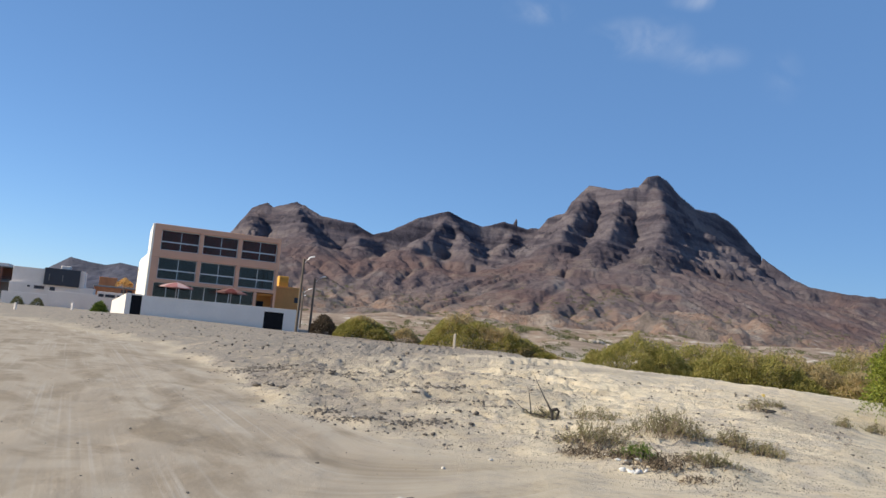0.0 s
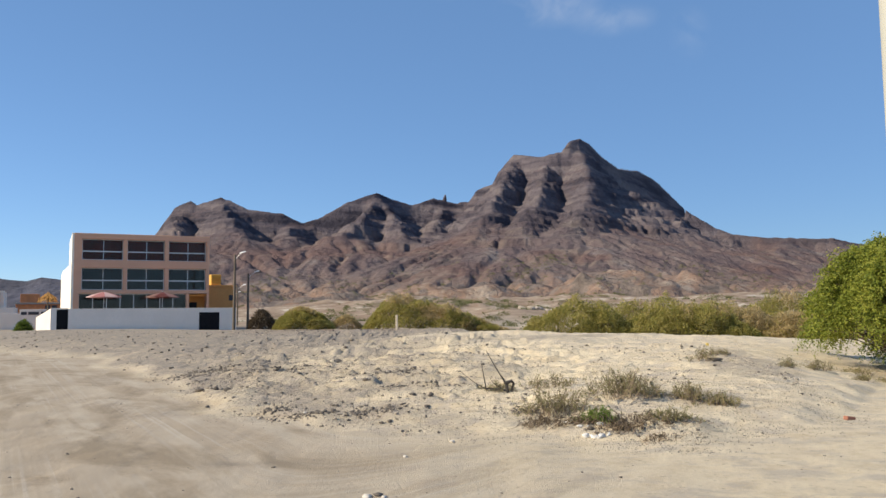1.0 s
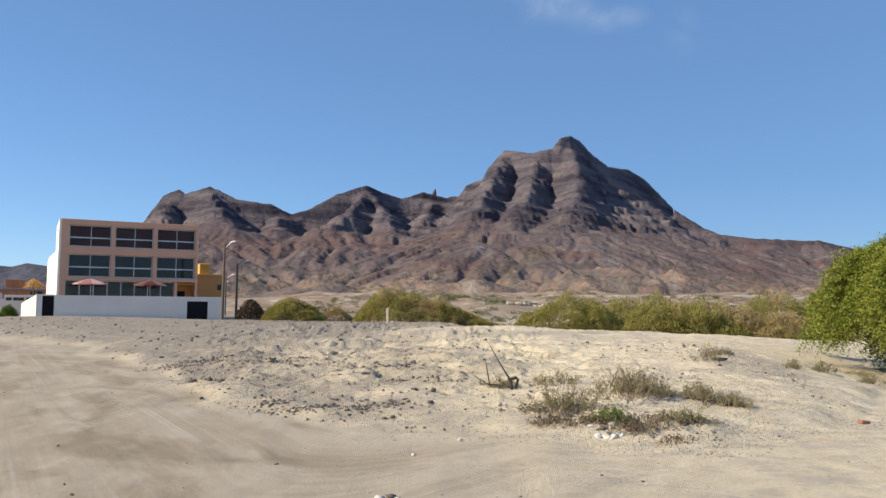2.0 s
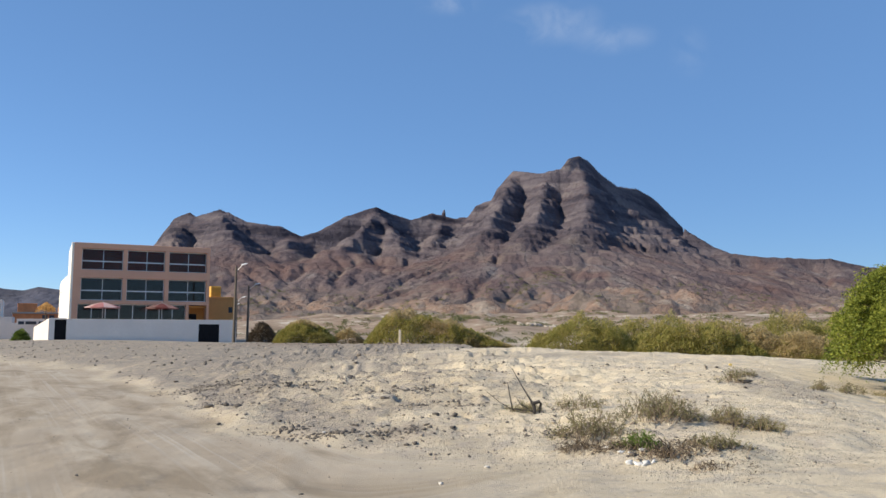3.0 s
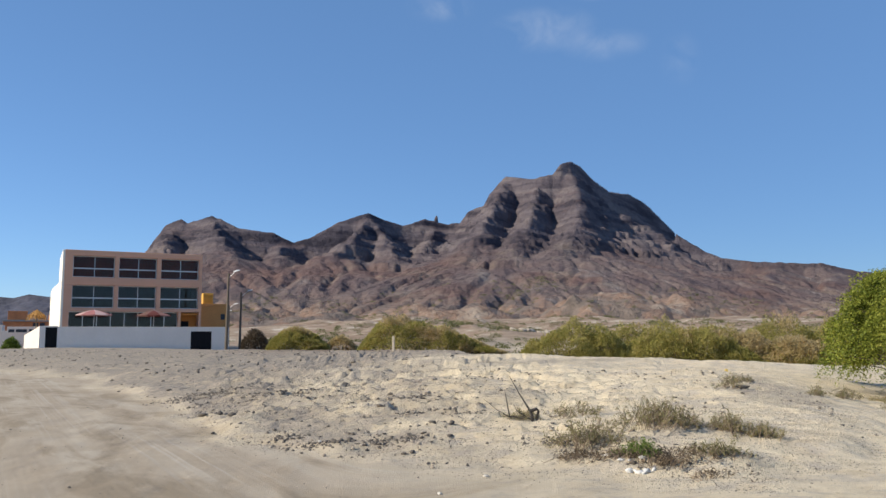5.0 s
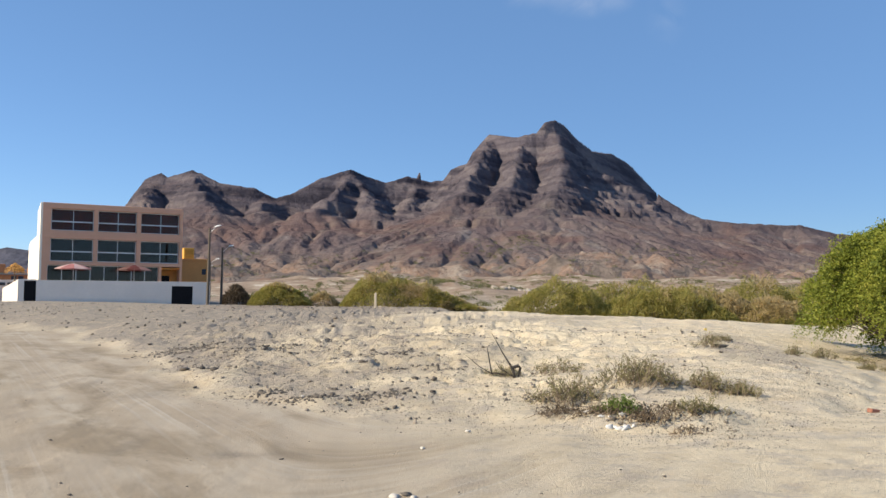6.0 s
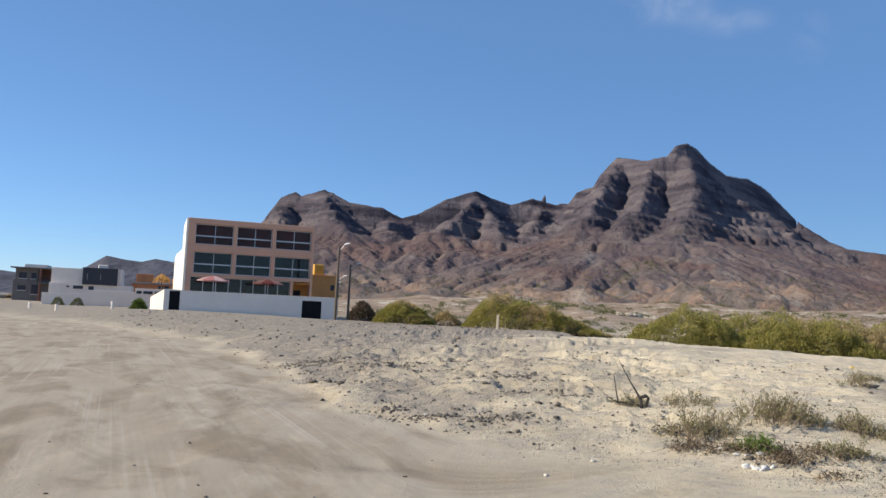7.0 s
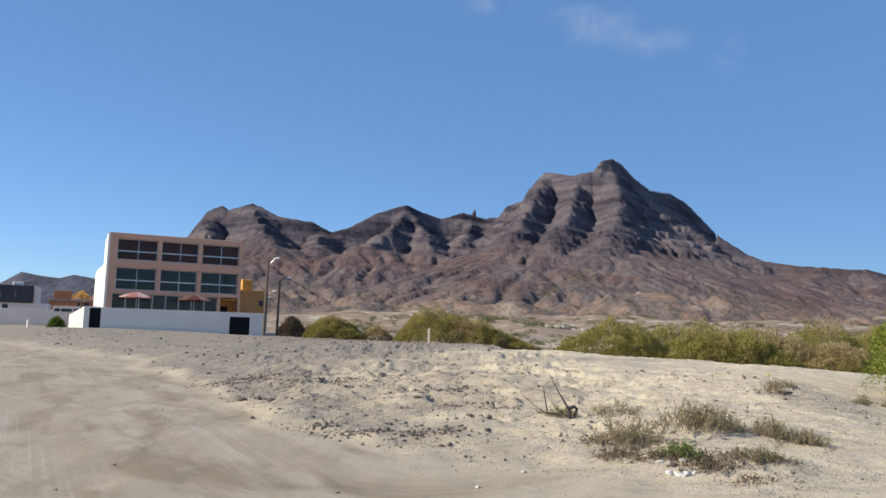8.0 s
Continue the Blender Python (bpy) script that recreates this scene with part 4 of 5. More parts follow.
def make_parasol(m):
    um = empty("parasol", m, "faded red garden parasol, sunlit highlight put into pale panels", "parasol", "terrace parasols")
    v, f = tube_arrays([(0, 0, 0), (0, 0, 1.6), (0, 0, 3.25)], [0.03, 0.03, 0.03], 8)
    child("pole", mesh_from("pole", v, f, M_FRAME), um)
    n, rr = 8, 1.68
    for k in range(n):
        bm = bmesh.new()
        a0, a1 = 2 * np.pi * k / n, 2 * np.pi * (k + 1) / n
        rows2 = []
        for q, rad in enumerate((0.05, 0.5, 1.0, rr)):
            z = 3.15 - 0.5 * (rad / rr) ** 1.3
            rows2.append([bm.verts.new((rad * math.cos(a), rad * math.sin(a), z - (0.04 * rad if e == 1 else 0))) for e, a in enumerate((a0, (a0 + a1) / 2, a1))])
        rows2.append([bm.verts.new((rr * math.cos(a), rr * math.sin(a), 3.15 - 0.5 - 0.1)) for a in (a0, (a0 + a1) / 2, a1)])
        for ra, rb in zip(rows2[:-1], rows2[1:]):
            for e in range(2):
                bm.faces.new((ra[e], rb[e], rb[e + 1], ra[e + 1]))
        bmesh.ops.solidify(bm, geom=list(bm.faces), thickness=0.012)
        # Every other panel is paler: the canvas's sunlit highlight put into colour.
        part("canopy_panel", bm, M_RED if k % 2 else M_CANVAS, um)
    bm = bmesh.new()
    bmesh.ops.create_cone(bm, segments=10, radius1=0.28, radius2=0.2, depth=0.12, cap_ends=True)
    bmesh.ops.translate(bm, verts=bm.verts, vec=(0, 0, 0.06))
    part("base", bm, M_GREY, um)
    return um


para = make_parasol(BM @ pose(2.75, -2.9, 1.35))
copy_thing(para, BM @ pose(8.35, -2.9, 1.35, 0, 0, 14))


# ---- street lamps beyond the wall ----
def make_lamp(x, y, h, arm, lean):
    z = gz(x, y)
    lamp = empty("street_lamp", pose(x, y, z, 0, lean, 0), "weathered pole with a pale street lamp on an arm", "street lamp", "street lamps")
    v, f = tube_arrays([(0, 0, -0.4), (0, 0, h * 0.5), (0, 0, h)], [0.15, 0.125, 0.10], 10)
    child("pole", mesh_from("pole", v, f, M_POLE, True), lamp)
    v, f = tube_arrays([(0, 0, h - 0.5), (arm * 0.45, -0.05, h - 0.1), (arm * 0.8, -0.1, h + 0.12)], [0.035, 0.03, 0.03], 7)
    child("arm", mesh_from("arm", v, f, M_METAL, True), lamp)
    bm = bmesh.new()
    bmesh.ops.create_uvsphere(bm, u_segments=10, v_segments=6, radius=1.0)
    for q in bm.verts:
        q.co = Vector((arm + q.co.x * 0.34, -0.12 + q.co.y * 0.12, h + 0.2 + q.co.x * 0.08 + (q.co.z * 0.10 if q.co.z > 0 else q.co.z * 0.05)))
    part("lamp_head", bm, M_LAMP, lamp, "pale lamp housing")
    return lamp


make_lamp(-20.17, 76.0, 7.3, 0.8, 0.5)
make_lamp(-22.4, 90.0, 6.4, 1.0, 0.3)
make_lamp(-33.0, 125.0, 6.2, 1.1, 0)
make_lamp(-43.1, 160.0, 6.2, 1.1, 0)

# near upright at the track's edge, of unknown kind, built as a tall pole
pole = empty("near_upright", pose(2.87, 2.72, gz(2.87, 2.72)), "cream upright standing beside the track", "utility pole")
v, f = tube_arrays([(0, 0, -0.3), (0, 0, 0.05), (0, 0, 4), (0, 0, 8)], [0.13, 0.13, 0.118, 0.10], 24)
child("shaft", mesh_from("shaft", v, f, M_CREAM, True), pole)
bm = bmesh.new()
bmesh.ops.create_cone(bm, segments=24, radius1=0.10, radius2=0.03, depth=0.06, cap_ends=True)
bmesh.ops.translate(bm, verts=bm.verts, vec=(0, 0, 8.03))
part("cap", bm, M_CREAM, pole)

# ---- houses away along the track ----
def flat_window(parent, x0, x1, y, z0, z1):
    # Solid charcoal block; the opening's inner shade is put into its colour.
    w = part("window", boxes((x0, x1, y - 0.05, y + 0.05, z0, z1)), M_DARKBOX, parent, "window opening as a charcoal block, shade in its colour", 0.01)
    part("sill", boxes((x0 - 0.08, x1 + 0.08, y - 0.14, y - 0.051, z0 - 0.08, z0)), M_WHITE, w)


def turned(xc, x, y):
    """Houses stand parallel to the salmon building."""
    return pose(x, y, 0, 0, 0, FACE) @ Matrix.Diagonal((0.82, 1, 0.95, 1)) @ pose(-xc, 0, 0)


compound = empty("compound_wall", turned(-71, -64.2, 95), "long white rendered compound wall", "wall")
box_part("wall_panel", (-71, -64.5, 0, 0.3, -1, 2.15), M_WHITE, compound)
box_part("wall_panel", (-64.5, -57.3, 0, 0.3, -1, 2.75), M_WHITE, compound)
box_part("wall_panel", (-57.3, -44, 0, 0.3, -1, 3.3), M_WHITE, compound)
for x0, x1 in ((-58.0 + 0.9, -56.3), (-56.1, -54.6), (-54.3, -53.0)):
    # No hole is cut: charcoal colour gives the strip its shade.
    part("vent_strip", boxes((x0, x1, -0.03, 0.05, 2.55, 2.95)), M_DARKBOX, compound, "strip opening as a charcoal block, shade in its colour")
villa = empty("villa", turned(-71, -65.6, 97.7), "white villa with a charcoal upper storey", "house")
box_part("body", (-70.5, -58, 0, 9, -1, 3.6), M_WHITE, villa)
box_part("upper_white", (-70.3, -65.6, 0.4, 8, 3.6, 5.75), M_WHITE, villa)
box_part("upper_dark", (-65.6, -60.3, -0.3, 7, 3.55, 5.95), M_DARKBOX, villa, "charcoal clad upper storey")
box_part("fin_wall", (-60.3, -59.6, 0.2, 7, 3.6, 5.9), M_WHITE, villa)
part("water_tank", boxes((-63.5, -62.0, 2, 3.4, 5.95, 6.5)), M_WHITE, villa, "white roof tank", 0.08)
for x0, x1, z0, z1 in ((-66.9, -65.4, 2.85, 3.3), (-64.6, -63.8, 2.75, 3.3), (-67.9, -67.5, 3.0, 3.25)):
    flat_window(villa, x0, x1, 0.0, z0, z1)
for x in (-64.9, -62.9):
    part("glazing_bar", boxes((x, x + 0.08, -0.36, -0.3, 4.2, 5.1)), M_GREY, villa)

shell = empty("unfinished_house", turned(-80, -80.5, 118), "unfinished grey two-storey house with balconies", "house")
box_part("ground_storey", (-84.5, -76.8, 0, 9, -1, 4.2), M_RAW, shell)
box_part("upper_storey", (-84.2, -80.2, 0.3, 9, 4.2, 6.1), M_RAW, shell)
box_part("roof_slab", (-85, -76.0, -0.5, 9.5, 6.1, 6.3), M_RAW, shell)
box_part("roof_room", (-83, -79, 2, 8, 6.3, 6.9), M_WHITE, shell)
for z in (4.15, 4.5):
    box_part("balcony_rail", (-80.2, -76.3, -0.78, -0.72, z, z + 0.05), M_DARKBOX, shell, bevel=0.005)
for k in range(6):
    box_part("baluster", (-80.1 + 0.72 * k, -80.05 + 0.72 * k, -0.77, -0.73, 3.8, 4.5), M_DARKBOX, shell, bevel=0.005)
box_part("balcony_slab", (-80.2, -76.2, -0.8, 3, 3.6, 3.8), M_RAW, shell)
box_part("column", (-76.9, -76.5, -0.6, -0.2, -1, 6.1), M_RAW, shell)
box_part("column", (-79.9, -79.5, -0.6, -0.2, -1, 6.1), M_OLDBRICK, shell)
box_part("back_wall", (-80.2, -76.8, 3, 3.2, 3.8, 6.1), M_OLDBRICK, shell)
for x0, x1, z0, z1 in ((-83.6, -82.2, 4.4, 5.4), (-83.6, -82.2, 2.4, 3.2), (-81.4, -80.5, 4.4, 5.4), (-81.2, -79.9, 1.8, 3.4)):
    flat_window(shell, x0, x1, 0.3 if z0 > 4 else 0.0, z0, z1)
shed = empty("low_shed", turned(-90, -91, 118), "low grey shed with a pale roof edge", "shed")
box_part("body", (-95, -85, 0, 6, -1, 1.4), M_GREY, shed)
box_part("roof", (-95.4, -84.6, -0.4, 6.4, 1.4, 1.75), M_PALE, shed)

site = empty("brick_building", turned(-69, -69, 138), "half-built orange brick house", "house")
box_part("body", (-76, -62, 0, 8, -1, 5.0), M_BRICK, site)
box_part("upper", (-75.2, -71.6, 0, 6, 5.0, 6.6), M_BRICK, site)
box_part("upper", (-67.5, -62.5, 0.5, 6, 5.0, 6.0), M_BRICK, site)
box_part("slab", (-76.2, -61.8, -0.3, 8.2, 4.7, 5.0), M_GREY, site)
for x in (-70.5, -69.2):
    flat_window(site, x, x + 1.0, 0.0, 3.0, 4.5)

# golden thatched sunshade behind the wing wall
M_THATCH = surface("golden_thatch", (0.50, 0.28, 0.09), 0.95, 0.35, 3.0, 18, 0.6, 0.03)


def make_thatch(x, y):
    shade = empty("thatched_sunshade", pose(x, y, gz(x, y)), "golden-brown thatched sunshade behind the white wall", "sunshade")
    v, f = tube_arrays([(0, 0, -0.1), (0, 0, 2.0), (0, 0, 3.9)], [0.07, 0.06, 0.05], 8)
    child("pole", mesh_from("pole", v, f, M_POLE), shade)
    r = np.random.default_rng(12)
    blades = []
    for k in range(420):
        a, rr, q = r.uniform(0, 6.283), r.uniform(0.75, 1.1), r.uniform(0, 0.75)
        way = np.array([math.cos(a), math.sin(a), 0])
        p0, p1 = way * rr * q, way * rr * (q + 0.3)
        blades.append(tube_arrays([p0 + (0, 0, 4.15 - 0.75 * q), (p0 + p1) / 2 + (0, 0, 4.15 - 0.78 * (q + 0.15)), p1 + (0, 0, 3.95 - 0.95 * (q + 0.3))], [0.022, 0.02, 0.008], 4))
    v, f = join_arrays(blades)
    tagged(child("thatch", mesh_from("thatch", v, f, M_THATCH), shade), kind="stuff")


make_thatch(-42.4, 84.0)

# ---- plants ----
def sprigs(base, way, size, long):
    """Thin blades, each along its own way."""
    n = len(base)
    side = np.cross(way, rng.normal(0, 1, (n, 3)))
    side /= np.linalg.norm(side, axis=1)[:, None] + 1e-9
    k = (size * rng.uniform(0.6, 1.4, n))[:, None]
    tip = base + way * k * long
    mid = base + way * k * long * 0.45
    v = np.stack([base, mid + side * k * 0.5, tip, mid - side * k * 0.5], 1)
    return v.reshape(-1, 3), np.arange(4 * n).reshape(-1, 4)


def make_bush(name, x, y, width, height, depth, material, n, label, group="", leaf=0.06, peak=0.5, dry=0.0, dome=1.1):
    """A soft mound of fine sprigs on bare stems; peak says how far along it is highest, dry how much of its top has browned."""
    z = gz(x, y)
    root = empty(name, pose(x, y, z), label, "bush", group)
    seed = int(abs(x) * 31 + y)
    q = rng.uniform(0, 1, n)
    a = rng.uniform(0, np.pi, n)
    rise = np.where(q < peak, q / peak, (1 - q) / (1 - peak))
    top = height * (0.06 + 0.94 * np.sin(np.clip(rise, 0, 1) * np.pi / 2) ** dome)
    deep = rng.uniform(0.5, 1.0, n) ** 0.4
    lump = 1 + 0.16 * vnoise(q * width / 1.3, a * 2.2, seed) + 0.12 * vnoise(q * width / 0.45, a * 5, seed + 3)
    r = deep * lump
    p = np.stack([(q - 0.5) * width, -np.cos(a) * depth * 0.5 * r * (0.4 + 0.6 * top / height), np.sin(a) ** 0.8 * top * r], 1)
    way = np.stack([0.8 * vnoise(q * width / 0.8, a * 3, seed + 9), -0.8 * np.cos(a), 0.3 + 0.6 * np.sin(a)], 1) + rng.normal(0, 0.5, (n, 3))
    way /= np.linalg.norm(way, axis=1)[:, None]
    brown = (q * 0.5 + p[:, 2] / height * 0.7 + 0.35 * vnoise(q * width / 1.6, a * 1.5, seed + 7) + rng.normal(0, 0.08, n)) > 1.25 - dry
    for mt, k in ((material, ~brown), (M_BUSHDRY, brown)):
        if k.sum() > 50:
            v, f = sprigs(p[k], way[k], leaf, 3.4)
            tagged(child("crown", mesh_from("crown", v, f, mt), root, "brown withered sprigs" if mt is M_BUSHDRY and material is not M_BUSHDRY else ""), kind="stuff")
    stems = []
    for k in rng.integers(0, n, int(12 + width * 5)):
        e, s = p[k] * (1, 1, 0.93), np.array([p[k][0] * 0.8, p[k][1] * 0.3, -0.15])
        stems.append(tube_arrays([s, (s + e) / 2 + rng.normal(0, 0.1, 3), e], [0.04, 0.025, 0.008], 5))
    v, f = join_arrays(stems)
    tagged(child("twig_mass", mesh_from("twig_mass", v, f, M_BARK), root), kind="stuff")
    return root


BEYOND = "bushes beyond the bank"
make_bush("bush", -12.4, 71, 5.4, 1.85, 3.0, M_BUSH, 18000, "rounded olive-green thorn bush beyond the bank", BEYOND, peak=0.42, dry=0.35, dome=0.75)
make_bush("bush", -8.9, 73, 3.6, 1.7, 2.0, M_BUSHDRY, 5000, "low half-dry thorn bush", BEYOND)
make_bush("bush", -1.0, 70, 12.0, 2.85, 4.5, M_BUSH, 36000, "broad olive-green thorn bush with a browned crown", BEYOND, peak=0.26, dry=0.6)
make_bush("bush", 4.6, 72, 6.4, 1.5, 3.0, M_BUSHDRY, 9000, "sprawling low bush of brown dry twigs", BEYOND, peak=0.3)
for bx, by, bw, bh, pk, dr in ((12.2, 66, 12.5, 4.1, 0.36, 0.12), (17.0, 69, 15.0, 3.7, 0.5, 0.3), (20.8, 66, 14.0, 4.15, 0.42, 0.35), (25.6, 68, 15.0, 3.7, 0.4, 0.6),
                               (31.0, 67, 11.5, 2.6, 0.35, 0.85), (34.5, 80, 16.0, 4.4, 0.5, 0.25), (42, 82, 16.0, 4.3, 0.5, 0.4)):
    make_bush("bush", bx, by, bw, bh, 5.0, M_BUSH, 36000, "dense olive-green thorn bush in a thicket" if dr < 0.5 else "half-dry brownish thorn bush in a thicket",
              "thicket beyond the bank", peak=pk, dry=dr)
make_bush("dark_bush", -17.9, 78, 2.6, 1.75, 1.6, M_BROWN, 3200, "dark withered bush at the foot of the lamp", leaf=0.08, dome=0.5)
for px, py, pw, ph in ((-58.6, 90.0, 1.5, 0.9), (-57.6, 92.5, 1.5, 0.9)):
    make_bush("small_plant", px, py, pw, ph, 0.8, M_SCRUB, 700, "small dull plant against the compound wall")
make_bush("small_plant", -41.7, 78, 1.6, 1.1, 1.0, M_GREEN, 1100, "small green plant by the white wing wall", leaf=0.09)


def make_tree(x, y):
    z = gz(x, y)
    root = empty("tree", pose(x, y, z), "leafy green acacia tree with low hanging branches", "tree")
    limbs = []
    for k in range(9):
        a = 2 * np.pi * k / 9 + rng.uniform(-0.3, 0.3)
        r, h = rng.uniform(0.8, 1.6), rng.uniform(1.6, 2.5)
        e = np.array([math.cos(a) * r, math.sin(a) * r, h])
        mid = np.array([math.cos(a) * r * 0.35, math.sin(a) * r * 0.35, h * 0.55])
        limbs.append(tube_arrays([(0.1 * math.cos(a), 0.1 * math.sin(a), 0.1), mid, e], [0.09, 0.06, 0.02], 7))
        for _ in range(3):
            e2 = e + rng.normal(0, 0.35, 3) + (0, 0, 0.1)
            limbs.append(tube_arrays([mid, (mid + e2) / 2 + (0, 0, 0.25), e2], [0.04, 0.025, 0.008], 5))
    v, f = tube_arrays([(0, 0, -0.3), (0.03, 0, 0.15), (0.0, 0.05, 0.5)], [0.22, 0.17, 0.13], 9)
    child("trunk", mesh_from("trunk", v, f, M_BARK, True), root)
    v, f = join_arrays(limbs)
    tagged(child("branching", mesh_from("branching", v, f, M_BARK, True), root), kind="stuff")
    # branch ends over a broad dome, each with a bunch of hanging feathered fronds
    n = 580
    a = rng.uniform(0, 2 * np.pi, n)
    q = rng.uniform(0.0, 1.0, n) ** 0.8
    r = rng.uniform(0.62, 1.04, n) * (1 + 0.12 * np.sin(3 * a + 1) + 0.08 * np.sin(7 * a))
    low = 0.42 + 0.3 * np.sin(4 * a + 0.5) + 0.75 * smooth(-0.2, -0.8, np.cos(a))
    tip = np.stack([np.cos(a) * 2.5 * r * np.sqrt(1 - 0.9 * q**2.2), np.sin(a) * 2.6 * r * np.sqrt(1 - 0.9 * q**2.2), low + (3.55 - low) * q * (0.85 + 0.15 * r)], 1)
    out = tip - np.array([0, 0, 1.6])
    out /= np.linalg.norm(out, axis=1)[:, None]
    base = np.repeat(tip, 15, 0)
    way = np.repeat(out, 15, 0) + rng.normal(0, 0.65, (n * 15, 3))
    way /= np.linalg.norm(way, axis=1)[:, None]
    base = base + rng.normal(0, 0.09, base.shape)
    long = rng.uniform(0.25, 0.6, len(base))[:, None, None]
    t = np.linspace(0.05, 1, 17)[None, :, None]
    spine = base[:, None] + way[:, None] * t * long + np.array([0, 0, -1.0]) * t * t * long * 0.75
    pts = (spine + rng.normal(0, 0.028, spine.shape)).reshape(-1, 3)
    pts = pts[pts[:, 2] > 0.12]
    v, f = leaves(pts, 0.031, 0.7, 2.3)
    tagged(child("crown", mesh_from("crown", v, f, M_TREE), root), kind="stuff")
    hang = []
    for k in range(0, n, 2):
        hang.append(tube_arrays([tip[k] * (0.3, 0.3, 0.55), tip[k] * (0.7, 0.7, 0.9), tip[k]], [0.03, 0.018, 0.006], 4))
    v, f = join_arrays(hang)
    tagged(child("twig_mass", mesh_from("twig_mass", v, f, M_BARK), root), kind="stuff")
    return root


make_tree(13.3, 20.6)


def make_shrub(name, x, y, size, height, stems_n, material, label, leafy, group="dry shrubs on the bank"):
    z = gz(x, y)
    root = empty(name, pose(x, y, z), label, "shrub", group)
    chunks, lp = [], []
    for _ in range(stems_n):
        a, r = rng.uniform(0, 2 * np.pi), rng.uniform(0.3, 1.0)
        s = np.array([rng.normal(0, 0.32) * size, rng.normal(0, 0.22) * size, -0.03])
        tall = height * rng.uniform(0.4, 1.15) * math.exp(-((s[0] / (0.6 * size)) ** 2))
        e = s + np.array([math.cos(a) * r * size * 0.25, math.sin(a) * r * size * 0.25, tall])
        mid = (s + e) / 2 + rng.normal(0, 0.03, 3)
        chunks.append(tube_arrays([s, mid, e], [0.006, 0.005, 0.002], 4))
        q = rng.uniform(0.2, 1.0, leafy)[:, None] ** 0.7
        lp.append(s + (e - s) * q + rng.normal(0, 0.03, (leafy, 3)))
    v, f = join_arrays(chunks)
    tagged(child("twig_mass", mesh_from("twig_mass", v, f, M_DRY), root), kind="stuff")
    lp = np.concatenate(lp)
    v, f = leaves(lp[lp[:, 2] > 0], 0.014, 0.9, 4.5)
    tagged(child("foliage", mesh_from("foliage", v, f, material), root), kind="stuff")
    return root


for x, y, s, h, n, mt, lb in ((2.5, 12.3, 0.75, 0.40, 130, M_SHRUB, "dry grey-green shrub of thin stems"),
                              (3.75, 13.0, 0.95, 0.42, 190, M_SHRUB, "dry grey-green shrub of thin stems"),
                              (4.8, 12.9, 0.55, 0.32, 90, M_SHRUB, "small dry grey shrub on pale sand"),
                              (5.25, 12.6, 0.5, 0.22, 70, M_SHRUB, "small dry grey shrub on pale sand"),
                              (3.0, 11.15, 0.4, 0.2, 110, M_GREEN, "low shrub with fresh green leaves among litter"),
                              (3.5, 10.9, 0.8, 0.16, 120, M_BROWN, "low brown withered shrub on sand"),
                              (2.25, 11.35, 0.6, 0.12, 110, M_BROWN, "flat brown withered shrub on sand"),
                              (2.7, 11.2, 0.5, 0.1, 90, M_BROWN, "flat brown withered shrub on sand"),
                              (3.2, 10.75, 0.5, 0.14, 90, M_BROWN, "low brown withered shrub on sand"),
                              (4.0, 11.0, 0.5, 0.2, 70, M_SHRUB, "small dry grey shrub on pale sand"),
                              (3.75, 10.2, 0.6, 0.07, 60, M_BROWN, "flat brown withered creeper on the sand"),
                              (6.6, 17.7, 0.5, 0.30, 40, M_SHRUB, "dry shrub beside a dark stone"),
                              (9.6, 18.6, 0.45, 0.25, 50, M_SHRUB, "small dry shrub on pale sand"),
                              (10.4, 18.0, 0.35, 0.18, 40, M_SHRUB, "small dry shrub on pale sand"),
                              (7.6, 19.6, 0.4, 0.2, 40, M_SHRUB, "small dry shrub on pale sand"),
                              (10.9, 19.6, 0.9, 0.10, 70, M_SHRUB, "patch of dry grass beside the tree"),
                              (11.4, 18.9, 0.7, 0.08, 60, M_SHRUB, "patch of dry grass beside the tree"),
                              (8.6, 17.8, 0.4, 0.22, 40, M_SHRUB, "small dry shrub on pale sand"),
                              (1.7, 14.6, 0.6, 0.2, 50, M_SHRUB, "sparse dry weeds on sand"),
                              (2.7, 14.6, 0.9, 0.26, 60, M_SHRUB, "sparse dry weeds on sand")):
    make_shrub("shrub", x, y, s * 1.2, h * 1.05, int(n * 0.85), mt, lb, 6 if mt is M_BROWN else 13)

# dead branch lying on the bank
root = empty("dead_branch", pose(1.70, 14.4, gz(1.70, 14.4)) @ Matrix.Scale(0.92, 4), "dead forked branch lying on the bank", "branch")
for nm, pts, rad in (("limb", [(0.18, 0, -0.05), (0.16, 0, 0.14), (0.1, 0.02, 0.26), (-0.05, 0.05, 0.5), (-0.26, 0.1, 0.88)], [0.03, 0.035, 0.02, 0.012, 0.005]),
                     ("limb", [(0.13, 0, 0.2), (0.26, 0.0, 0.24), (0.3, 0.02, 0.2), (0.25, 0.02, -0.02)], [0.035, 0.035, 0.028, 0.018]),
                     ("limb", [(0.2, 0, 0.04), (-0.05, 0.0, 0.08), (-0.27, 0.0, 0.10), (-0.36, 0, 0.62)], [0.022, 0.02, 0.016, 0.006]),
                     ("limb", [(-0.25, 0, 0.08), (-0.5, -0.05, 0.22), (-0.8, -0.05, 0.46)], [0.01, 0.007, 0.003]),
                     ("limb", [(0.05, 0, 0.1), (-0.12, 0.0, 0.2), (-0.2, -0.1, 0.34)], [0.010, 0.007, 0.003])):
    v, f = tube_arrays(pts, rad, 7)
    child(nm, mesh_from(nm, v, f, M_DEAD, True), root)

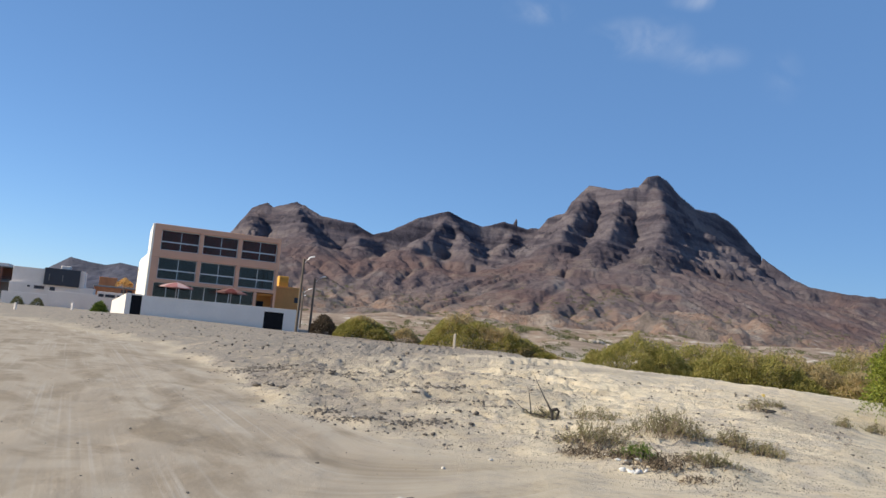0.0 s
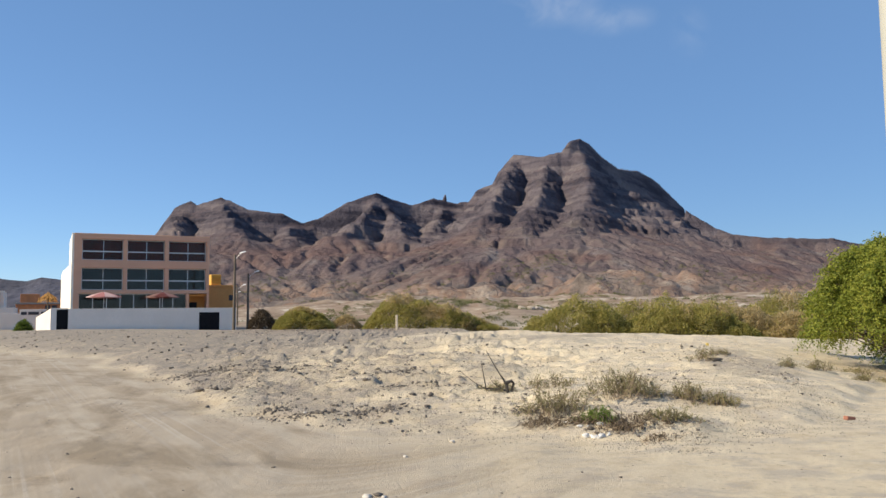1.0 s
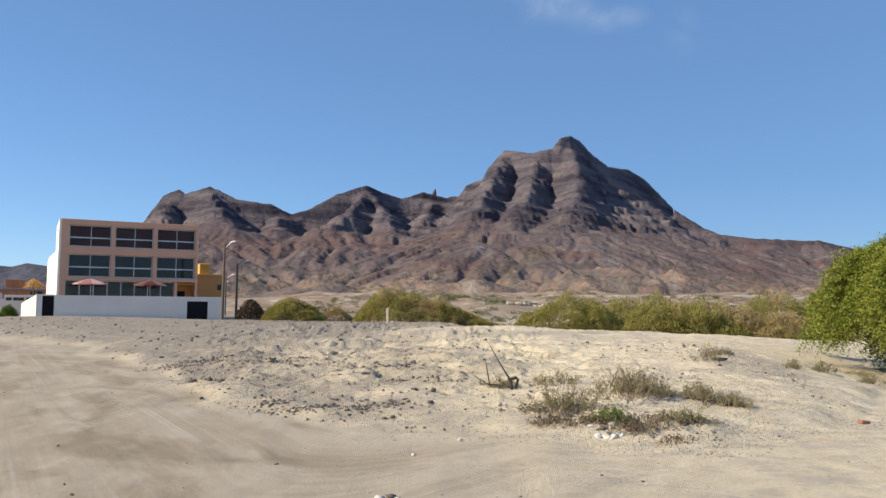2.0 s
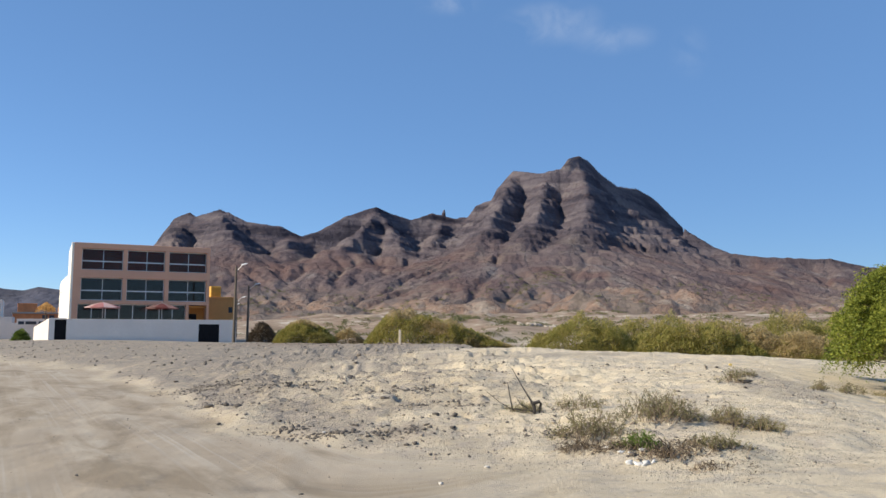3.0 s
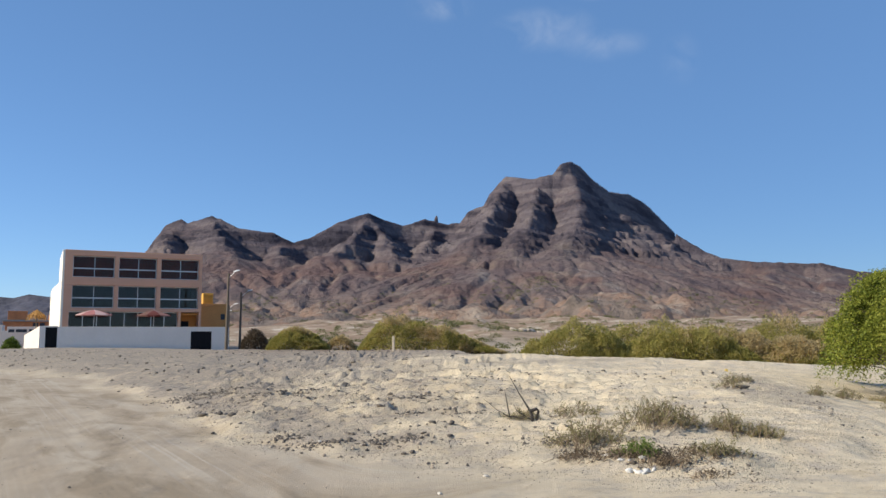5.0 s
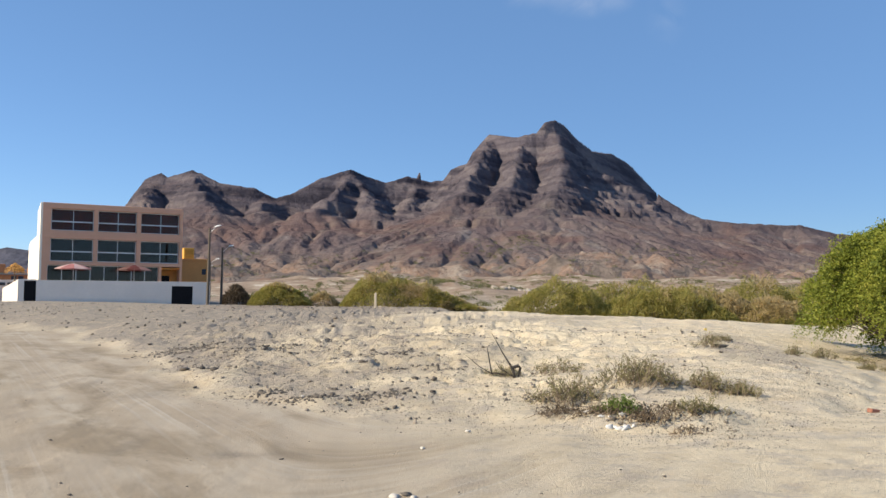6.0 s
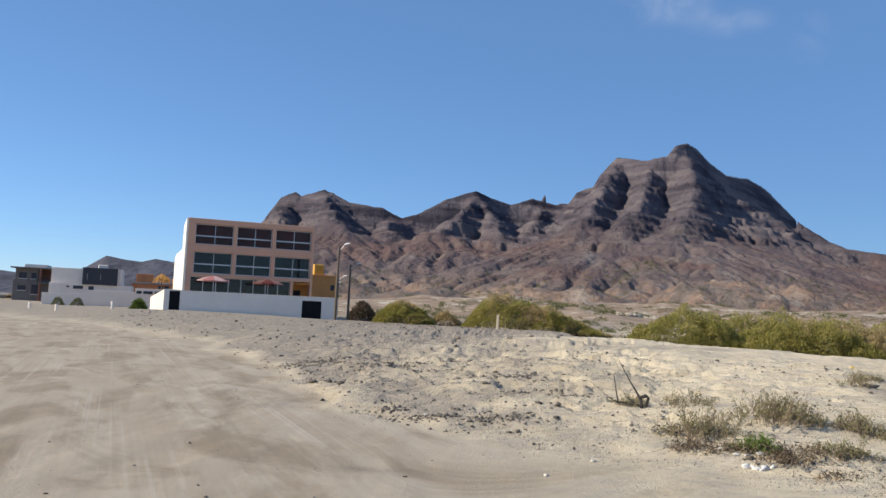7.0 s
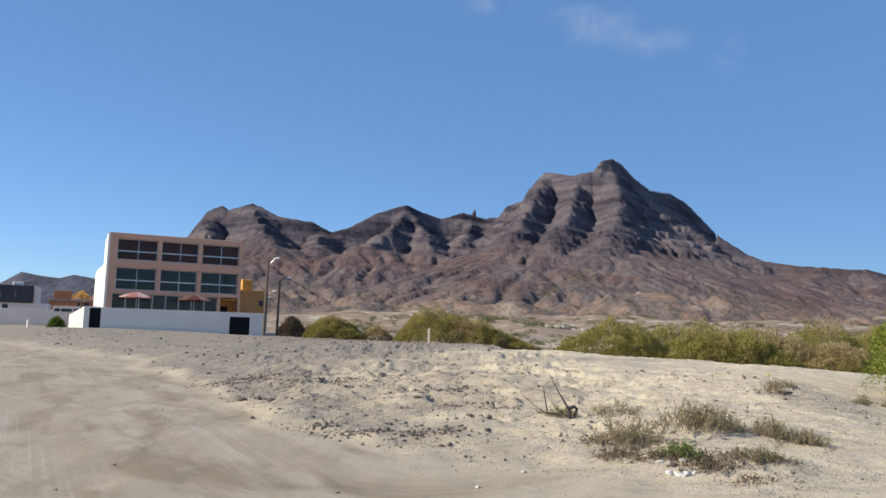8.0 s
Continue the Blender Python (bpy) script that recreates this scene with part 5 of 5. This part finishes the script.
# ---- stones, rubbish, markers ----
def make_rock(x, y, size, material, label, group="stones on the ground"):
    size *= 0.62
    v, f = rock_arrays((0, 0, 0), size, material is M_WSTONE)
    v[:, 2] *= 0.75
    ob = new("stone", mesh_from("stone", v, f, material))
    ob.matrix_world = pose(x, y, gz(x, y) + size * 0.2)
    return tagged(ob, label, "stone", group)


for x, y, s in ((6.95, 17.8, 0.30), (-0.97, 15.9, 0.14), (-0.6, 15.8, 0.12), (-1.3, 16.3, 0.12), (-4.5, 17.2, 0.2), (-4.2, 17.1, 0.16), (-4.9, 17.4, 0.17),
                (-3.9, 17.2, 0.12), (-2.3, 21.0, 0.22), (-1.7, 20.6, 0.2), (-0.2, 15.3, 0.1), (1.1, 14.7, 0.08), (0.4, 14.1, 0.1)):
    make_rock(x, y, s, M_DSTONE, "dark angular basalt stone on the bank", "dark stones")
for x, y, s in ((2.53, 11.2, 0.13), (-0.05, 7.2, 0.09), (0.12, 7.15, 0.06), (-1.75, 13.2, 0.08), (0.8, 10.5, 0.07), (0.2, 9.4, 0.06)):
    make_rock(x, y, s, M_WSTONE, "whitish stone lying on the sand", "pale stones")
rk = np.random.default_rng(44)
for _ in range(48):
    x, y = rk.uniform(-5.2, 1.2), rk.uniform(14.2, 19.5)
    if bank(np.array(x), np.array(y)) < 0.8:
        continue
    make_rock(x, y, rk.uniform(0.04, 0.10), (M_STONE, M_DSTONE)[int(rk.integers(2))], "broken slab of grey crust on the bank", "broken crust slabs")
make_rock(0.06, 7.25, 0.08, M_DSTONE, "dark stone beside pale ones on the track", "dark stones")
def make_scrap(x, y, size, turn):
    v = ICO2_V * (1 + 0.45 * rng.normal(0, 1, (len(ICO2_V), 1))).clip(0.35, 1.7) * size * np.array([0.8, 0.5, 0.55])
    ob = tagged(new("plastic_scrap", mesh_from("plastic_scrap", v, ICO2_F, M_PLASTIC)), "crumpled white plastic rubbish on the sand", "rubbish", "rubbish")
    ob.matrix_world = pose(x, y, gz(x, y) + size * 0.15, 0, 0, turn)


for x, y, size, turn in ((2.68, 10.55, 0.06, 10), (2.78, 10.52, 0.07, -15), (2.88, 10.5, 0.07, 35), (3.0, 10.57, 0.045, 40), (2.66, 10.95, 0.05, 0), (2.95, 10.95, 0.07, 30), (2.76, 10.92, 0.04, 70)):
    make_scrap(x, y, size, turn)


def scatter(n, xr, yr, smin, smax, keep, seed, power=3.6):
    r = np.random.default_rng(seed)
    x, y = r.uniform(*xr, n), r.uniform(*yr, n)
    k = keep(x, y, r)
    x, y = x[k], y[k]
    z = ground_height(x, y)
    s = smin * (smax / smin) ** (r.uniform(0, 1, len(x)) ** power)
    return join_arrays([rock_arrays((a, b2, c + 0.15 * q), q) for a, b2, c, q in zip(x, y, z, s)])


def gravel_keep(x, y, r):
    d = bank(x, y)
    left2 = smooth(4.5, -3.0, x + 0.02 * y)
    clump = smooth(-0.3, 0.5, fbm(x / 1.1, y / 0.9, 3, 101))
    return r.uniform(0, 1, len(x)) < smooth(-0.5, 0.3, d) * (0.3 + 0.7 * left2) * (0.2 + 0.8 * clump)


v, f = scatter(32000, (-9, 8.5), (9.5, 22), 0.007, 0.042, gravel_keep, 3)
tagged(new("gravel", mesh_from("gravel", v, f, M_PEBBLE)), "loose grey gravel strewn over the bank", "gravel", kind="stuff")
v, f = scatter(3500, (-9, 8), (9.5, 24), 0.010, 0.055, gravel_keep, 5)
tagged(new("dark_gravel", mesh_from("dark_gravel", v, f, M_DSTONE)), "dark basalt rubble strewn over the bank", "gravel", kind="stuff")
v, f = scatter(13000, (-34, 4), (20, 66), 0.014, 0.085, lambda x, y, r: r.uniform(0, 1, len(x)) < smooth(-0.5, 0.5, bank(x, y)) * smooth(5, -4, x) * (0.3 + 0.7 * smooth(-0.3, 0.4, fbm(x / 2, y / 2, 2, 103))), 9)
tagged(new("rubble", mesh_from("rubble", v, f, M_PEBBLE)), "grey rubble strewn on the gravel ground", "gravel", kind="stuff")
v, f = scatter(420, (-9, 9), (5, 22), 0.008, 0.024, lambda x, y, r: bank(x, y) < 0, 15)
tagged(new("track_pebbles", mesh_from("track_pebbles", v, f, M_DSTONE)), "scattered dark pebbles on the dirt track", "gravel", kind="stuff")

CLUSTERS = ((-5.8, 21.9, 1.1, 0.5), (-1.0, 16.7, 0.8, 0.3), (-2.1, 20.2, 0.9, 0.4), (0.05, 15.5, 0.5, 0.2), (0.75, 15.2, 0.6, 0.2), (1.25, 14.8, 0.4, 0.2),
            (-2.5, 13.9, 0.35, 0.2), (-1.7, 13.1, 0.45, 0.2), (-0.65, 13.1, 0.5, 0.25), (2.15, 12.5, 0.4, 0.2), (-4.4, 27.9, 1.4, 0.6), (-3.7, 19.4, 0.9, 0.4))


def in_clusters(x, y, r):
    near = sum(np.exp(-(((x - a) / c) ** 2) - ((y - b2) / e) ** 2) for a, b2, c, e in CLUSTERS)
    return r.uniform(0, 1, len(x)) < near


v, f = scatter(110000, (-8, 4), (12, 30), 0.008, 0.042, in_clusters, 19, 1.7)
tagged(new("dark_rubble", mesh_from("dark_rubble", v, f, M_DSTONE)), "heaps of dark broken rubble on the bank", "rubble", kind="stuff")

ob = tagged(new("brick_fragment", finish("brick_fragment", boxes((-0.09, 0.09, -0.05, 0.05, -0.03, 0.035)), M_OLDBRICK, 0.012)), "broken reddish brick lying on the sand", "brick")
ob.matrix_world = pose(7.26, 12.36, gz(7.26, 12.36) + 0.02, 0, 8, 20)

# fine grit: tiny four-sided chips
r = np.random.default_rng(33)
n = 45000
x, y = r.uniform(-7, 8, n), 9.3 + 9 * r.uniform(0, 1, n) ** 1.3
k = r.uniform(0, 1, n) < smooth(-1.2, 0.3, bank(x, y)) * (0.25 + 0.75 * smooth(-0.4, 0.4, fbm(x / 0.9, y / 0.7, 3, 107)))
x, y = x[k], y[k]
n = len(x)
sz = r.uniform(0.004, 0.014, n)[:, None, None]
tet = np.array([(1, 0.2, 0), (-0.6, 0.9, 0), (-0.5, -0.9, 0), (0.0, 0.1, 0.8)])
a = r.uniform(0, 2 * np.pi, n)
rot = np.stack([np.stack([np.cos(a), -np.sin(a), 0 * a], -1), np.stack([np.sin(a), np.cos(a), 0 * a], -1), np.stack([0 * a, 0 * a, 1 + 0 * a], -1)], 1)
v = np.einsum("nij,kj->nki", rot, tet) * sz * r.uniform(0.6, 1.4, (n, 4, 1)) + np.stack([x, y, ground_height(x, y)], -1)[:, None]
f = (np.arange(n)[:, None, None] * 4 + np.array([(0, 1, 3), (1, 2, 3), (2, 0, 3)])[None]).reshape(-1, 3)
tagged(new("grit", mesh_from("grit", v.reshape(-1, 3), f, M_PEBBLE)), "fine stone grit on the sandy bank", "gravel", kind="stuff")

# pale rock banks on the plain
for ox, oy, ow, oh in ((33, 318, 9, 3.2), (41, 322, 7, 2.6), (-20, 300, 8, 2.2), (-11, 306, 6, 1.8), (55, 330, 8, 2.4), (-43, 150, 4, 1.6)):
    chunks = []
    for q in range(9):
        v, f = rock_arrays((0, 0, 0), 1.0, True)
        chunks.append((v * np.array([ow * 0.22, 2.0, oh * 0.6]) + np.array([rng.uniform(-1, 1) * ow * 0.5, rng.uniform(-1.5, 1.5), oh * 0.3]), f))
    v, f = join_arrays(chunks)
    ob = tagged(new("rock_outcrop", mesh_from("rock_outcrop", v, f, M_CHALK)), "pale eroded rock bank on the scrubby plain", "rock", "pale rock banks")
    ob.matrix_world = pose(ox, oy, gz(ox, oy) - 0.4)

# marker posts
def make_post(name, x, y, h, r0, material, label, top=None):
    ob = empty(name, pose(x, y, gz(x, y)), label, "marker post", "marker posts")
    part("shaft", boxes((-r0, r0, -r0, r0, -0.2, h)), material, ob, bevel=r0 * 0.25)
    if top:
        part("marker_head", boxes((-r0 * 1.7, r0 * 1.7, -r0 * 1.6, r0 * 1.6, h, h + top)), M_FLAG, ob, "yellow marker head", r0 * 0.4)
    return ob


make_post("marker_post", -3.3, 60.0, 1.1, 0.09, M_POSTWOOD, "pale wooden marker post on the bank")
make_post("marker_stake", 8.1, 22.0, 0.08, 0.022, M_POSTWOOD, "short stake with a yellow head", 0.09)
make_post("kerb_stone", -45.5, 65.8, 0.5, 0.09, M_WHITE, "stubby white stone post at the track edge")
make_post("kerb_stone", -40.1, 61.5, 0.55, 0.09, M_WHITE, "stubby white stone post at the track edge")
make_post("kerb_stone", -38.9, 68.0, 0.65, 0.09, M_WHITE, "stubby white stone post at the track edge")


# far scrub on the plain and lower slopes
def far_scrub(n, seed):
    r = np.random.default_rng(seed)
    y = r.uniform(110, 900, n)
    x = r.uniform(-0.5, 0.62, n) * y
    k = (fbm(x / 40, y / 60, 3, 111) > -0.25 + 0.7 * smooth(200, 900, y)) & ((x > -40) | (y > 320))
    x, y = x[k], y[k]
    z = np.maximum(ground_height(x, y), np.where(y > 470, mountain_height(x, y), -99))
    s = r.uniform(0.35, 1.3, len(x)) * (0.8 + y / 700)
    c = np.repeat(np.stack([x, y, z + s * 0.3], 1), 60, 0)
    ss = np.repeat(s, 60)[:, None]
    pts = c + r.normal(0, 1, c.shape) * ss * np.array([0.6, 0.5, 0.28])
    return leaves(pts, ss[:, 0] * 0.2, 0.6, 1.6)


v, f = far_scrub(7000, 21)
tagged(new("far_scrub", mesh_from("far_scrub", v, f, M_SCRUB)), "olive scrub dotted over the plain and lower slopes", "scrub", kind="stuff")
